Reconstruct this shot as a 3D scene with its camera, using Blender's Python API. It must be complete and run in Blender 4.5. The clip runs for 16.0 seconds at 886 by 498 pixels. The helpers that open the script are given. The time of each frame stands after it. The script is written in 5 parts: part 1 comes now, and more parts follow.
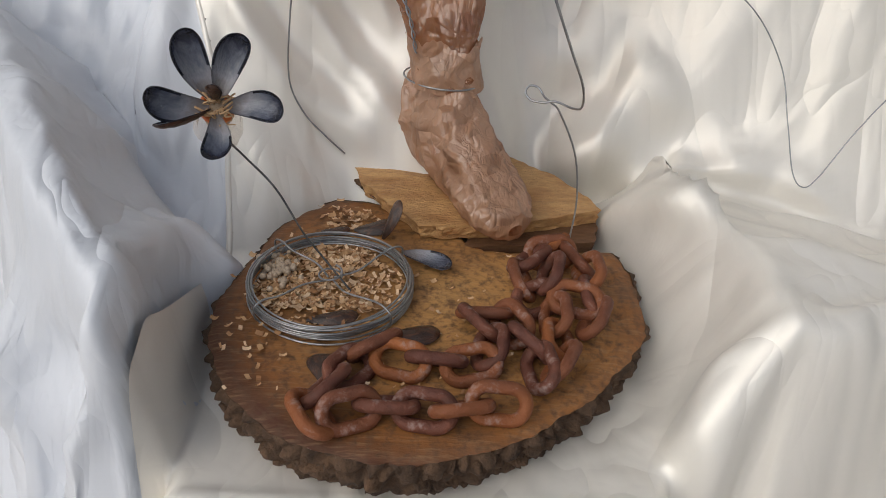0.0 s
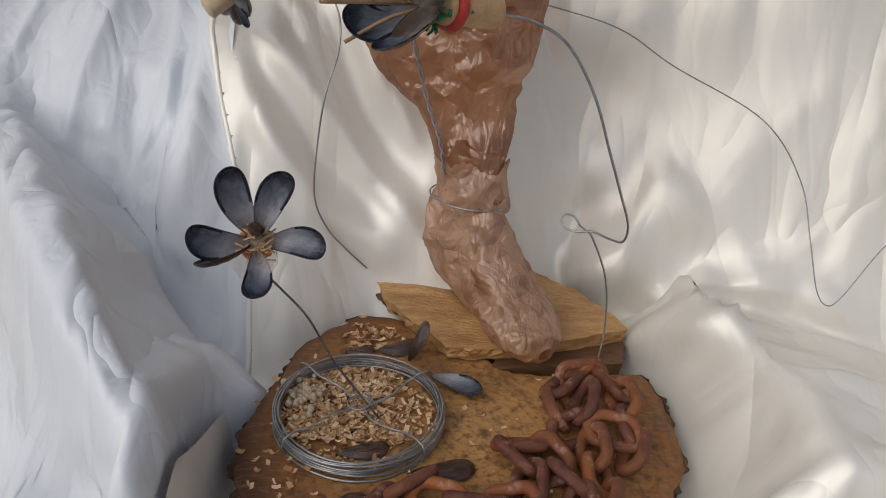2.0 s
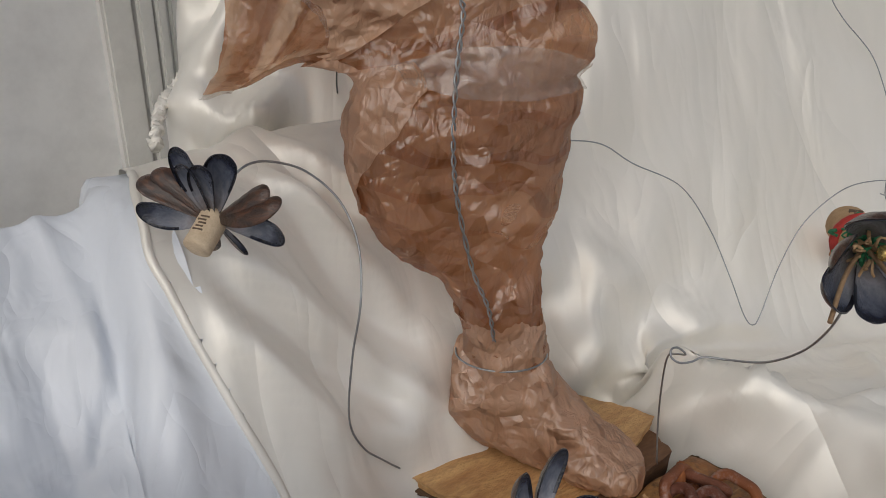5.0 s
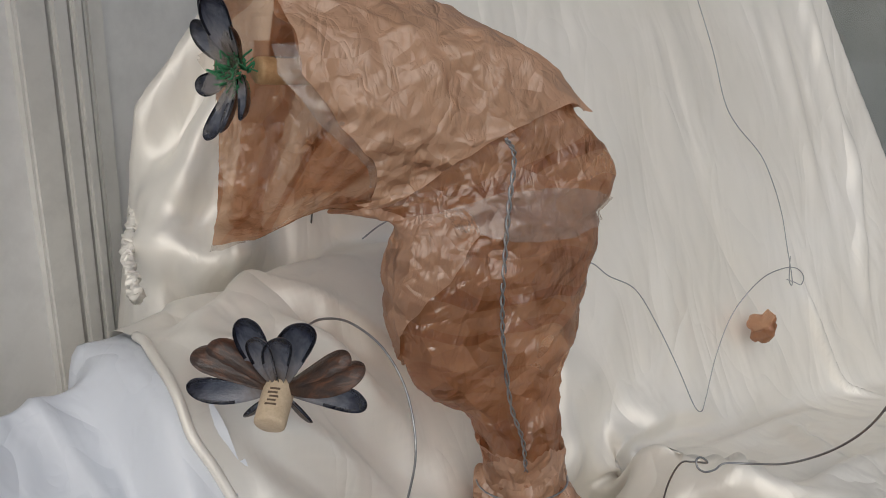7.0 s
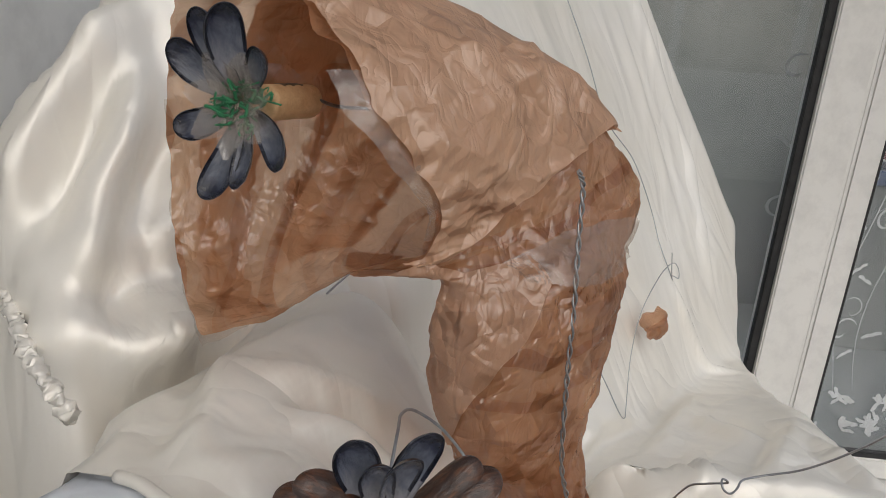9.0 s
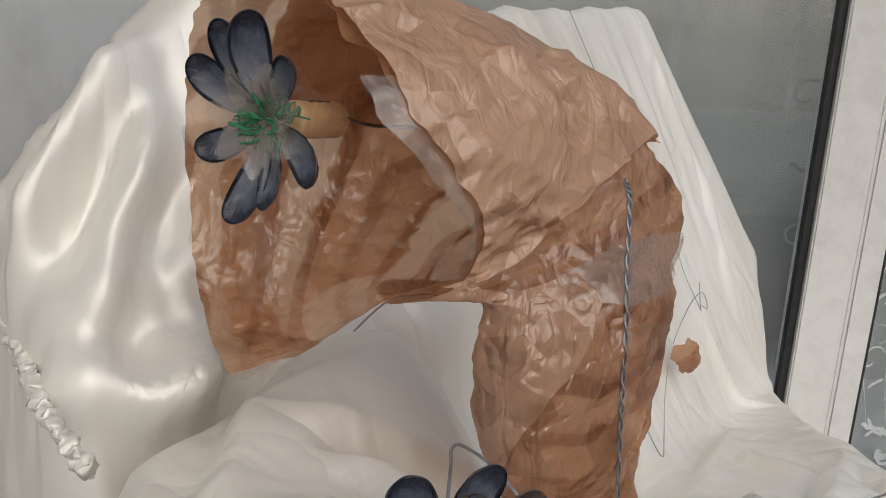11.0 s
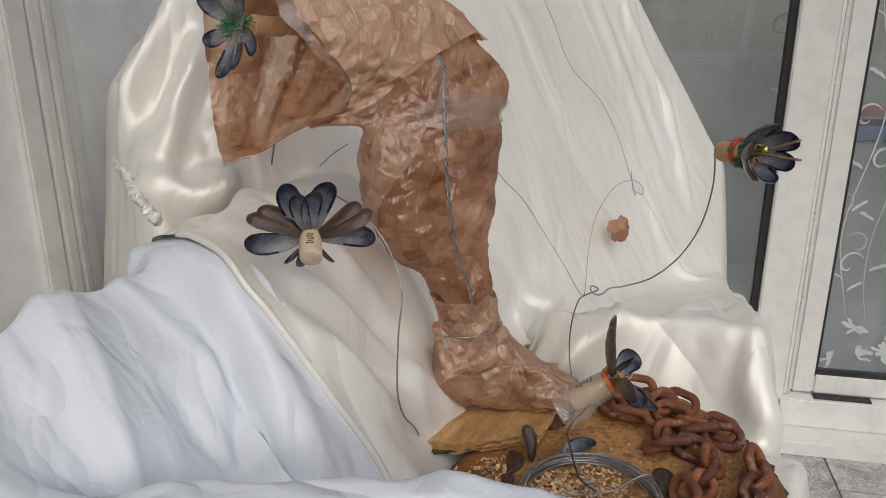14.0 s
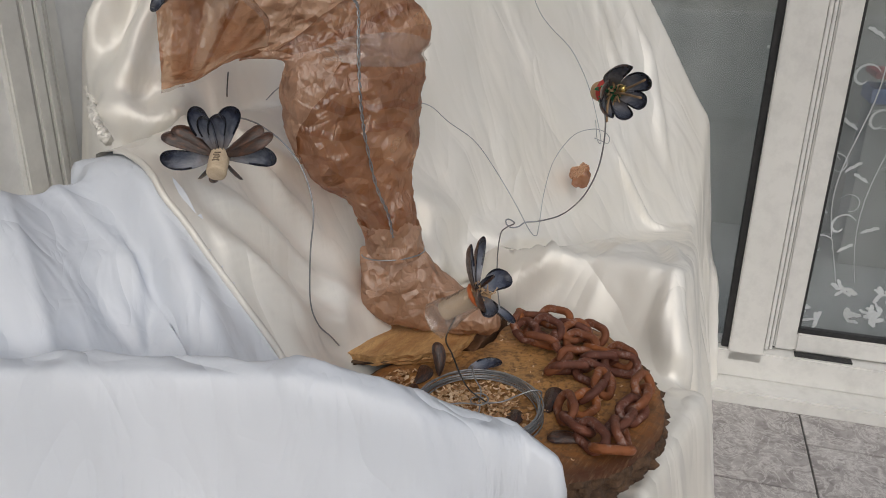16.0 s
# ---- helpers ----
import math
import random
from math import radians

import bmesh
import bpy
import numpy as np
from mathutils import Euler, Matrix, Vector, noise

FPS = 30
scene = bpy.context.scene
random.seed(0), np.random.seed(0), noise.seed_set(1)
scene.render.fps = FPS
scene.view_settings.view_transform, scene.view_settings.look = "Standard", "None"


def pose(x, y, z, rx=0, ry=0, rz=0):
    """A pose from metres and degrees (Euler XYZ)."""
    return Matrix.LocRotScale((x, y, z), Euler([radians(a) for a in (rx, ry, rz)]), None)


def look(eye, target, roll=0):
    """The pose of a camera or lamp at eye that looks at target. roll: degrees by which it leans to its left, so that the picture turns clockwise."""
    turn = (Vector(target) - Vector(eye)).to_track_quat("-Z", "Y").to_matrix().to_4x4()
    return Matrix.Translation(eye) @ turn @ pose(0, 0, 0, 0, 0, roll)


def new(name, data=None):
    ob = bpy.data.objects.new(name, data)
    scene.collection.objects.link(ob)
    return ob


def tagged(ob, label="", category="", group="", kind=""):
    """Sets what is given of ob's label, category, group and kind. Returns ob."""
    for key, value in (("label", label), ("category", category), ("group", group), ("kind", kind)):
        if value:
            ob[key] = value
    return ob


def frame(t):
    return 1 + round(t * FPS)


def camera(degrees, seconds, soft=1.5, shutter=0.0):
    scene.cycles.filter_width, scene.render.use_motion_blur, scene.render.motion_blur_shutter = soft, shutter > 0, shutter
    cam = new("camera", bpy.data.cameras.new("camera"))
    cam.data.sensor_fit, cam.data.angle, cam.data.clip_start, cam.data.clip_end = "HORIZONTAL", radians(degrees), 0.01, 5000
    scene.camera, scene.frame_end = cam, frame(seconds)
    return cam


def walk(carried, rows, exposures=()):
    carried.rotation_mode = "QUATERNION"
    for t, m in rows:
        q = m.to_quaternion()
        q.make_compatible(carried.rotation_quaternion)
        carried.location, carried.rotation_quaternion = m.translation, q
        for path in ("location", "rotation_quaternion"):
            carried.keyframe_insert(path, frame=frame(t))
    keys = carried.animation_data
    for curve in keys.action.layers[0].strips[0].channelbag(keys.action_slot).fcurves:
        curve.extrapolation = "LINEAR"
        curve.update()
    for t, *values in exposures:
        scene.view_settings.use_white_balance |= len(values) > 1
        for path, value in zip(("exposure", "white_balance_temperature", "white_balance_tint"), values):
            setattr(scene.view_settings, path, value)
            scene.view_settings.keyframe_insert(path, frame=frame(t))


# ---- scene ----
cam = camera(59.1, 16.0, 0.9)
ROWS = [
    (0.0, -0.0985, -0.6270, 1.2124, 55.27, -2.55, 1.22),
    (0.5, -0.1049, -0.6280, 1.2205, 55.69, -2.55, 1.15),
    (1.0, -0.1050, -0.6316, 1.2218, 55.96, -2.30, 1.11),
    (1.5, -0.1144, -0.6268, 1.2187, 56.98, -2.71, 1.22),
    (2.0, -0.1535, -0.5862, 1.2502, 60.53, -3.53, 0.24),
    (2.5, -0.2181, -0.5286, 1.2882, 61.41, -4.30, -1.95),
    (3.0, -0.2773, -0.5044, 1.2926, 62.15, -3.36, -6.70),
    (5.5, -0.6307, -0.2298, 1.3549, 63.53, -2.21, -39.62),
    (6.0, -0.6667, -0.2063, 1.3750, 65.39, -2.26, -41.14),
    (6.5, -0.6695, -0.1809, 1.3813, 66.50, -2.68, -42.23),
    (7.0, -0.6994, -0.1174, 1.3778, 68.81, -3.38, -49.01),
    (7.5, -0.7558, -0.0417, 1.3760, 69.23, -2.74, -58.97),
    (8.0, -0.7690, 0.0194, 1.3734, 69.24, -2.45, -64.60),
    (8.5, -0.7495, 0.0901, 1.3688, 69.65, -3.36, -67.42),
    (9.0, -0.7250, 0.1546, 1.3598, 70.34, -4.33, -68.80),
    (9.5, -0.6916, 0.1985, 1.3411, 71.44, -4.29, -69.87),
    (12.0, -0.7387, 0.1392, 1.3246, 75.21, 0.81, -66.83),
    (12.5, -0.7719, 0.0358, 1.3175, 74.92, 1.77, -64.52),
    (13.0, -0.8454, -0.0835, 1.3013, 74.76, 1.64, -63.70),
    (13.5, -0.9287, -0.1781, 1.3092, 72.96, 0.27, -61.04),
    (14.0, -1.0131, -0.2042, 1.3149, 71.21, 0.16, -61.61),
    (14.5, -1.1152, -0.2426, 1.3140, 70.25, -0.14, -64.17),
    (15.0, -1.1509, -0.2763, 1.3082, 68.65, 0.07, -65.84),
    (15.5, -1.1053, -0.3268, 1.3098, 68.70, -0.01, -63.58),
    (16.0, -1.0018, -0.4241, 1.3089, 68.09, -0.79, -56.82),
]
EXPOSURES = [(0.0, 0.2), (3.0, 0.0), (6.0, -0.08), (9.0, 0.14), (12.5, 0.2), (16.0, 0.0)]
walk(cam, [(t, pose(x, y, z, rx, ry, rz)) for t, x, y, z, rx, ry, rz in ROWS], EXPOSURES)

# ---- light: an overcast day through a glazed roof and the windows ----
world = bpy.data.worlds.new("overcast_sky")
scene.world = world
world.use_nodes = True
wn = world.node_tree.nodes
sky = wn.new("ShaderNodeTexSky")
sky.sky_type = "NISHITA"
sky.sun_disc = False
sky.sun_elevation, sky.sun_rotation = radians(45), radians(227)
sky.air_density, sky.dust_density, sky.ozone_density = 1.0, 4.0, 0.6
wn["Background"].inputs["Strength"].default_value = 0.10
world.node_tree.links.new(sky.outputs["Color"], wn["Background"].inputs["Color"])
sun = new("sun", bpy.data.lights.new("sun", "SUN"))
sun.data.energy, sun.data.angle, sun.data.color = 2.3, radians(70), (1.0, 0.98, 0.95)
sun.matrix_world = look((-2.55, -2.4, 4.2), (0, 0, 0.7))


# ---- materials ----
def shader(name, base=(0.8, 0.8, 0.8), rough=0.5, **extra):
    m = bpy.data.materials.new(name)
    m.use_nodes = True
    b = m.node_tree.nodes["Principled BSDF"]
    b.inputs["Base Color"].default_value = (*base, 1)
    b.inputs["Roughness"].default_value = rough
    for key, value in extra.items():
        b.inputs[key.replace("_", " ")].default_value = value
    return m


def tex_noise(m, scale, detail=4.0, rough=0.6, stretch=(1, 1, 1), distort=0.0, space="Object"):
    """A noise texture on the object's own coordinates; returns its node."""
    nt = m.node_tree
    co = nt.nodes.new("ShaderNodeTexCoord")
    mp = nt.nodes.new("ShaderNodeMapping")
    mp.inputs["Scale"].default_value = stretch
    n = nt.nodes.new("ShaderNodeTexNoise")
    n.inputs["Scale"].default_value, n.inputs["Detail"].default_value = scale, detail
    n.inputs["Roughness"].default_value, n.inputs["Distortion"].default_value = rough, distort
    nt.links.new(co.outputs[space], mp.inputs["Vector"])
    nt.links.new(mp.outputs["Vector"], n.inputs["Vector"])
    return n


def ramp(m, fac, stops):
    r = m.node_tree.nodes.new("ShaderNodeValToRGB")
    while len(r.color_ramp.elements) < len(stops):
        r.color_ramp.elements.new(0.5)
    for e, (p, c) in zip(r.color_ramp.elements, stops):
        e.position, e.color = p, (*c, 1) if len(c) == 3 else c
    m.node_tree.links.new(fac, r.inputs["Fac"])
    return r.outputs["Color"]


def to(m, out, socket):
    m.node_tree.links.new(out, m.node_tree.nodes["Principled BSDF"].inputs[socket])


def mix(m, a, b, fac, mode="MIX"):
    n = m.node_tree.nodes.new("ShaderNodeMix")
    n.data_type, n.blend_type = "RGBA", mode
    for value, i in ((fac, 0), (a, 6), (b, 7)):
        if hasattr(value, "is_linked"):
            m.node_tree.links.new(value, n.inputs[i])
        else:
            n.inputs[i].default_value = value if i == 0 else (*value, 1)
    return n.outputs[2]


def relief(m, heights, strength, distance=0.01):
    """Bump from one or more height outputs, the coarse ones first."""
    nt, last = m.node_tree, None
    for h, s, d in zip(heights, strength, distance if hasattr(distance, "__len__") else [distance] * len(heights)):
        b = nt.nodes.new("ShaderNodeBump")
        b.inputs["Strength"].default_value, b.inputs["Distance"].default_value = s, d
        nt.links.new(h, b.inputs["Height"])
        if last:
            nt.links.new(last, b.inputs["Normal"])
        last = b.outputs["Normal"]
    to(m, last, "Normal")


def varied(name, low, high, scale, rough, bump=0.3, dist=0.003, fine=6.0, stretch=(1, 1, 1), **extra):
    """A surface whose colour wanders between two tones, with fine relief."""
    m = shader(name, low, rough, **extra)
    n = tex_noise(m, scale, 5, 0.6, stretch)
    f = tex_noise(m, scale * fine, 6, 0.65, stretch)
    c = ramp(m, n.outputs["Fac"], [(0.3, low), (0.7, high)])
    to(m, mix(m, c, tuple(v * 0.7 for v in low), ramp(m, f.outputs["Fac"], [(0.45, (0, 0, 0)), (0.85, (0.6, 0.6, 0.6))])), "Base Color")
    relief(m, [n.outputs["Fac"], f.outputs["Fac"]], [bump * 0.6, bump], [dist * 3, dist])
    return m


def facets(m, vector, scale):
    """Flat facets: each cell tilts its own way, so the creases between them are sharp; height in metres."""
    nt = m.node_tree
    v = nt.nodes.new("ShaderNodeTexVoronoi")
    v.inputs["Scale"].default_value = scale
    nt.links.new(vector, v.inputs["Vector"])
    half, off, dot = [nt.nodes.new("ShaderNodeVectorMath") for _ in range(3)]
    half.operation = off.operation = "SUBTRACT"
    dot.operation = "DOT_PRODUCT"
    half.inputs[1].default_value = (0.5, 0.5, 0.5)
    nt.links.new(v.outputs["Color"], half.inputs[0])
    nt.links.new(vector, off.inputs[0])
    nt.links.new(v.outputs["Position"], off.inputs[1])
    nt.links.new(half.outputs[0], dot.inputs[0])
    nt.links.new(off.outputs[0], dot.inputs[1])
    return dot.outputs["Value"]


def warped(m, scale, amount):
    """Object coordinates pushed about by noise."""
    nt = m.node_tree
    co = nt.nodes.new("ShaderNodeTexCoord")
    n = tex_noise(m, scale, 2)
    add = nt.nodes.new("ShaderNodeMix")
    add.data_type, add.blend_type = "RGBA", "ADD"
    add.inputs[0].default_value = amount
    nt.links.new(co.outputs["Object"], add.inputs[6])
    nt.links.new(n.outputs["Color"], add.inputs[7])
    return add.outputs[2]


def folded(m, scale, turn, stretch, distort=0.8):
    """Long folds: rounded crests between sharp valleys, along one direction."""
    nt = m.node_tree
    n = tex_noise(m, scale, 2, 0.4, stretch, distort)
    n.inputs["Vector"].links[0].from_node.inputs["Rotation"].default_value = turn
    less, size = nt.nodes.new("ShaderNodeMath"), nt.nodes.new("ShaderNodeMath")
    less.operation, size.operation = "SUBTRACT", "ABSOLUTE"
    less.inputs[1].default_value = 0.5
    nt.links.new(n.outputs["Fac"], less.inputs[0])
    nt.links.new(less.outputs[0], size.inputs[0])
    return size.outputs[0]


def satin_material():
    m = shader("cream_satin", (0.86, 0.84, 0.79), 0.40, Metallic=0.22, Specular_IOR_Level=0.5, Sheen_Weight=0.1, Sheen_Roughness=0.4)
    big = tex_noise(m, 2.5, 3, 0.5)
    to(m, ramp(m, big.outputs["Fac"], [(0.35, (0.80, 0.765, 0.69)), (0.65, (0.88, 0.855, 0.80))]), "Base Color")
    weave = tex_noise(m, 900, 2, 0.5)
    relief(m, [folded(m, 3.5, (0, 0.6, 0), (1.7, 1.2, 0.25)), folded(m, 7, (0.2, -0.5, 0.3), (1.6, 1.2, 0.22)), folded(m, 16, (0.5, 0.3, 0.8), (1.3, 1.0, 0.3)), weave.outputs["Fac"]],
           [0.6, 0.35, 0.14, 0.05], [0.05, 0.03, 0.012, 0.0003])
    return m


def sheet_material():
    m = shader("white_sheet", (0.66, 0.70, 0.76), 0.36, Specular_IOR_Level=0.5)
    big = tex_noise(m, 2.5, 3, 0.5)
    to(m, ramp(m, big.outputs["Fac"], [(0.35, (0.67, 0.705, 0.76)), (0.65, (0.75, 0.78, 0.83))]), "Base Color")
    relief(m, [facets(m, warped(m, 3, 0.15), 4.5), folded(m, 4, (0.3, 0.5, 0.2), (1.5, 1, 0.4)), folded(m, 9, (0.9, 0.2, 0.6), (1.5, 1, 0.3)), folded(m, 22, (0.1, 0.7, 0.4), (1.2, 1, 0.4))],
           [0.09, 0.7, 0.6, 0.35], [0.6, 0.05, 0.03, 0.010])
    return m


SATIN, SHEET = satin_material(), sheet_material()


def calc(m, op, a, b=0.0, c=0.0):
    """One math node; each operand is an output or a number."""
    n = m.node_tree.nodes.new("ShaderNodeMath")
    n.operation = op
    for i, value in enumerate((a, b, c)):
        if hasattr(value, "is_linked"):
            m.node_tree.links.new(value, n.inputs[i])
        else:
            n.inputs[i].default_value = value
    return n.outputs[0]


def stored(m, name):
    n = m.node_tree.nodes.new("ShaderNodeAttribute")
    n.attribute_name = name
    return n.outputs["Fac"]


def strips(m, width, slant, push):
    """Tape wound round the form: where one strip overlaps the next, and a number of its own for each strip."""
    wind = calc(m, "MULTIPLY", calc(m, "ABSOLUTE", calc(m, "SUBTRACT", stored(m, "turn"), 0.55)), slant)
    wave = calc(m, "MULTIPLY", tex_noise(m, 9, 1).outputs["Fac"], push)
    c = calc(m, "ADD", calc(m, "ADD", calc(m, "DIVIDE", stored(m, "run"), width), wind), wave)
    lap = calc(m, "LESS_THAN", calc(m, "FRACT", c), 0.30)
    own = m.node_tree.nodes.new("ShaderNodeTexWhiteNoise")
    own.noise_dimensions = "1D"
    m.node_tree.links.new(calc(m, "FLOOR", c), own.inputs["W"])
    return lap, own.outputs["Value"]


def tape_film(name, base, glow, clear, low, high, rough, bump, pale=0.0, spec=0.5, wound=True):
    """Creased brown tape in overlapping strips: part gloss, part light passing through."""
    m = shader(name, base, rough, Specular_IOR_Level=spec)
    nt = m.node_tree
    lap, own = strips(m, 0.046, 1.6, 2.2)
    lap2, own2 = strips(m, 0.075, -3.4, 2.6)
    layers = calc(m, "ADD", calc(m, "MULTIPLY", lap, 0.34), calc(m, "ADD", calc(m, "MULTIPLY", own, 0.33), calc(m, "MULTIPLY", calc(m, "GREATER_THAN", own2, 0.5), 0.33)))
    if not wound:
        layers = calc(m, "ADD", calc(m, "MULTIPLY", tex_noise(m, 7, 2).outputs["Fac"], 0.4), 0.3)
    tone = ramp(m, layers, [(0.0, tuple(min(1, v * 1.35) for v in base)), (0.45, base), (1.0, (base[0] * 0.62, base[1] * 0.50, base[2] * 0.42))])
    dust = tex_noise(m, 60, 4, 0.6)
    to(m, mix(m, tone, tuple(min(1, v * 1.25) for v in base), ramp(m, dust.outputs["Fac"], [(0.5, (0, 0, 0)), (0.8, (0.45,) * 3)])), "Base Color")
    push = warped(m, 8, 0.06)
    relief(m, [folded(m, 13, (0.3, 0.2, 0.5), (1.0, 1.0, 0.45), 1.0), folded(m, 24, (0.9, -0.4, 0.2), (1.0, 0.4, 1.0), 1.2), facets(m, push, 34), folded(m, 55, (0.2, 0.9, 1.2), (1.0, 1.0, 0.35), 1.5)],
           [bump * 0.45, bump * 0.5, bump * 0.85, bump * 0.6], [0.030, 0.020, 0.9, 0.008])
    out, pr = nt.nodes["Material Output"], nt.nodes["Principled BSDF"]
    tl = nt.nodes.new("ShaderNodeBsdfTranslucent")
    nt.links.new(ramp(m, layers, [(0.0, glow), (1.0, (glow[0] * 0.6, glow[1] * 0.45, glow[2] * 0.36))]), tl.inputs["Color"])
    m1 = nt.nodes.new("ShaderNodeMixShader")
    m1.inputs[0].default_value = 0.40
    nt.links.new(pr.outputs[0], m1.inputs[1])
    nt.links.new(tl.outputs[0], m1.inputs[2])
    tr = nt.nodes.new("ShaderNodeBsdfTransparent")
    tr.inputs["Color"].default_value = (*clear, 1)
    m2 = nt.nodes.new("ShaderNodeMixShader")
    op = ramp(m, layers, [(pale, (low,) * 3), (min(pale + 0.12, 0.6), ((low + high) / 2,) * 3), (1.0, (high,) * 3)])
    nt.links.new(op, m2.inputs[0])
    nt.links.new(tr.outputs[0], m2.inputs[1])
    nt.links.new(m1.outputs[0], m2.inputs[2])
    gloss = nt.nodes.new("ShaderNodeBsdfGlossy")
    gloss.inputs["Roughness"].default_value = rough * 0.8
    normal = pr.inputs["Normal"].links[0].from_socket
    for node in (tl, gloss):
        nt.links.new(normal, node.inputs["Normal"])
    m3 = nt.nodes.new("ShaderNodeMixShader")
    m3.inputs[0].default_value = 0.07
    nt.links.new(m2.outputs[0], m3.inputs[1])
    nt.links.new(gloss.outputs[0], m3.inputs[2])
    nt.links.new(m3.outputs[0], out.inputs["Surface"])
    return m


TAPE = tape_film("brown_parcel_tape", (0.44, 0.22, 0.112), (0.74, 0.40, 0.21), (0.94, 0.76, 0.62), 0.35, 0.94, 0.2, 0.9, 0.12)
THINTAPE = tape_film("thin_brown_tape", (0.60, 0.34, 0.195), (0.86, 0.52, 0.31), (0.96, 0.80, 0.66), 0.22, 0.86, 0.2, 0.8, 0.16)
COVER = tape_film("matt_brown_tape", (0.75, 0.47, 0.30), (0.62, 0.36, 0.22), (0.85, 0.62, 0.47), 0.94, 0.98, 0.42, 0.75, spec=0.4, wound=False)
FOOTTAPE = tape_film("crumpled_brown_tape", (0.63, 0.375, 0.235), (0.66, 0.40, 0.25), (0.85, 0.62, 0.46), 0.95, 0.99, 0.34, 0.9, spec=0.45, wound=False)
CLEAR = tape_film("clear_tape", (0.72, 0.66, 0.60), (0.7, 0.6, 0.5), (0.96, 0.93, 0.89), 0.10, 0.34, 0.16, 0.4, wound=False)
BARK = varied("rough_bark", (0.045, 0.027, 0.017), (0.17, 0.095, 0.052), 38, 0.9, 0.9, 0.004)


def log_material():
    m = shader("sawn_log_face", (0.3, 0.17, 0.08), 0.62)
    nt = m.node_tree
    co = nt.nodes.new("ShaderNodeTexCoord")
    rings = nt.nodes.new("ShaderNodeTexWave")
    rings.wave_type, rings.rings_direction = "RINGS", "Z"
    rings.inputs["Scale"].default_value, rings.inputs["Distortion"].default_value = 28, 3.0
    rings.inputs["Detail"].default_value, rings.inputs["Detail Scale"].default_value = 3, 2.0
    nt.links.new(co.outputs["Object"], rings.inputs["Vector"])
    g = nt.nodes.new("ShaderNodeTexGradient")
    g.gradient_type = "SPHERICAL"
    mp = nt.nodes.new("ShaderNodeMapping")
    mp.inputs["Scale"].default_value = (4.2, 4.2, 0.1)
    mp.inputs["Location"].default_value = (-0.06, -0.1, 0)
    nt.links.new(co.outputs["Object"], mp.inputs["Vector"])
    nt.links.new(mp.outputs["Vector"], g.inputs["Vector"])
    n1 = tex_noise(m, 16, 5, 0.65)
    n2 = tex_noise(m, 130, 4, 0.6)
    grain = tex_noise(m, 40, 4, 0.6, (1, 9, 1))
    wood = ramp(m, g.outputs["Fac"], [(0.0, (0.08, 0.025, 0.009)), (0.14, (0.27, 0.105, 0.027)), (0.45, (0.46, 0.22, 0.065)), (1.0, (0.52, 0.285, 0.10))])
    blot = mix(m, wood, (0.17, 0.08, 0.035), ramp(m, n1.outputs["Fac"], [(0.46, (0, 0, 0)), (0.72, (0.75, 0.75, 0.75))]))
    blot = mix(m, blot, (0.5, 0.34, 0.18), ramp(m, grain.outputs["Fac"], [(0.5, (0, 0, 0)), (0.9, (0.5, 0.5, 0.5))]))
    blot = mix(m, blot, (0.12, 0.06, 0.03), ramp(m, rings.outputs["Color"], [(0.0, (0.22, 0.22, 0.22)), (0.35, (0, 0, 0))]))
    to(m, mix(m, blot, (0.1, 0.05, 0.025), ramp(m, n2.outputs["Fac"], [(0.48, (0, 0, 0)), (0.72, (0.9, 0.9, 0.9))])), "Base Color")
    relief(m, [n1.outputs["Fac"], grain.outputs["Fac"], n2.outputs["Fac"]], [0.3, 0.25, 0.35], [0.004, 0.002, 0.0012])
    return m


LOGTOP = log_material()
RAW = varied("split_wood", (0.38, 0.175, 0.055), (0.74, 0.46, 0.20), 9, 0.55, 0.8, 0.004, stretch=(2, 5, 5))
DARKWOOD = varied("stained_wood", (0.12, 0.055, 0.025), (0.2, 0.1, 0.045), 30, 0.65, 0.4, 0.002, stretch=(2, 9, 9))


def rust_material():
    m = shader("rusted_iron", (0.16, 0.06, 0.04), 0.62, Metallic=0.1, Specular_IOR_Level=0.45)
    n1, n2, n3 = tex_noise(m, 30, 4, 0.6), tex_noise(m, 160, 5, 0.7), tex_noise(m, 55, 5, 0.7)
    big = tex_noise(m, 9, 2)
    base = ramp(m, n1.outputs["Fac"], [(0.32, (0.05, 0.02, 0.017)), (0.55, (0.13, 0.042, 0.029)), (0.75, (0.24, 0.08, 0.04))])
    oi = m.node_tree.nodes.new("ShaderNodeObjectInfo")
    orange = mix(m, base, (0.42, 0.135, 0.03), ramp(m, oi.outputs["Random"], [(0.3, (0.10,) * 3), (1.0, (0.7,) * 3)]))
    orange = mix(m, orange, (0.07, 0.028, 0.024), ramp(m, big.outputs["Fac"], [(0.45, (0, 0, 0)), (0.7, (0.6, 0.6, 0.6))]))
    to(m, mix(m, orange, (0.42, 0.34, 0.31), ramp(m, n3.outputs["Fac"], [(0.57, (0, 0, 0)), (0.72, (0.6, 0.6, 0.6))])), "Base Color")
    relief(m, [n1.outputs["Fac"], n2.outputs["Fac"]], [0.8, 0.9], [0.005, 0.0018])
    return m


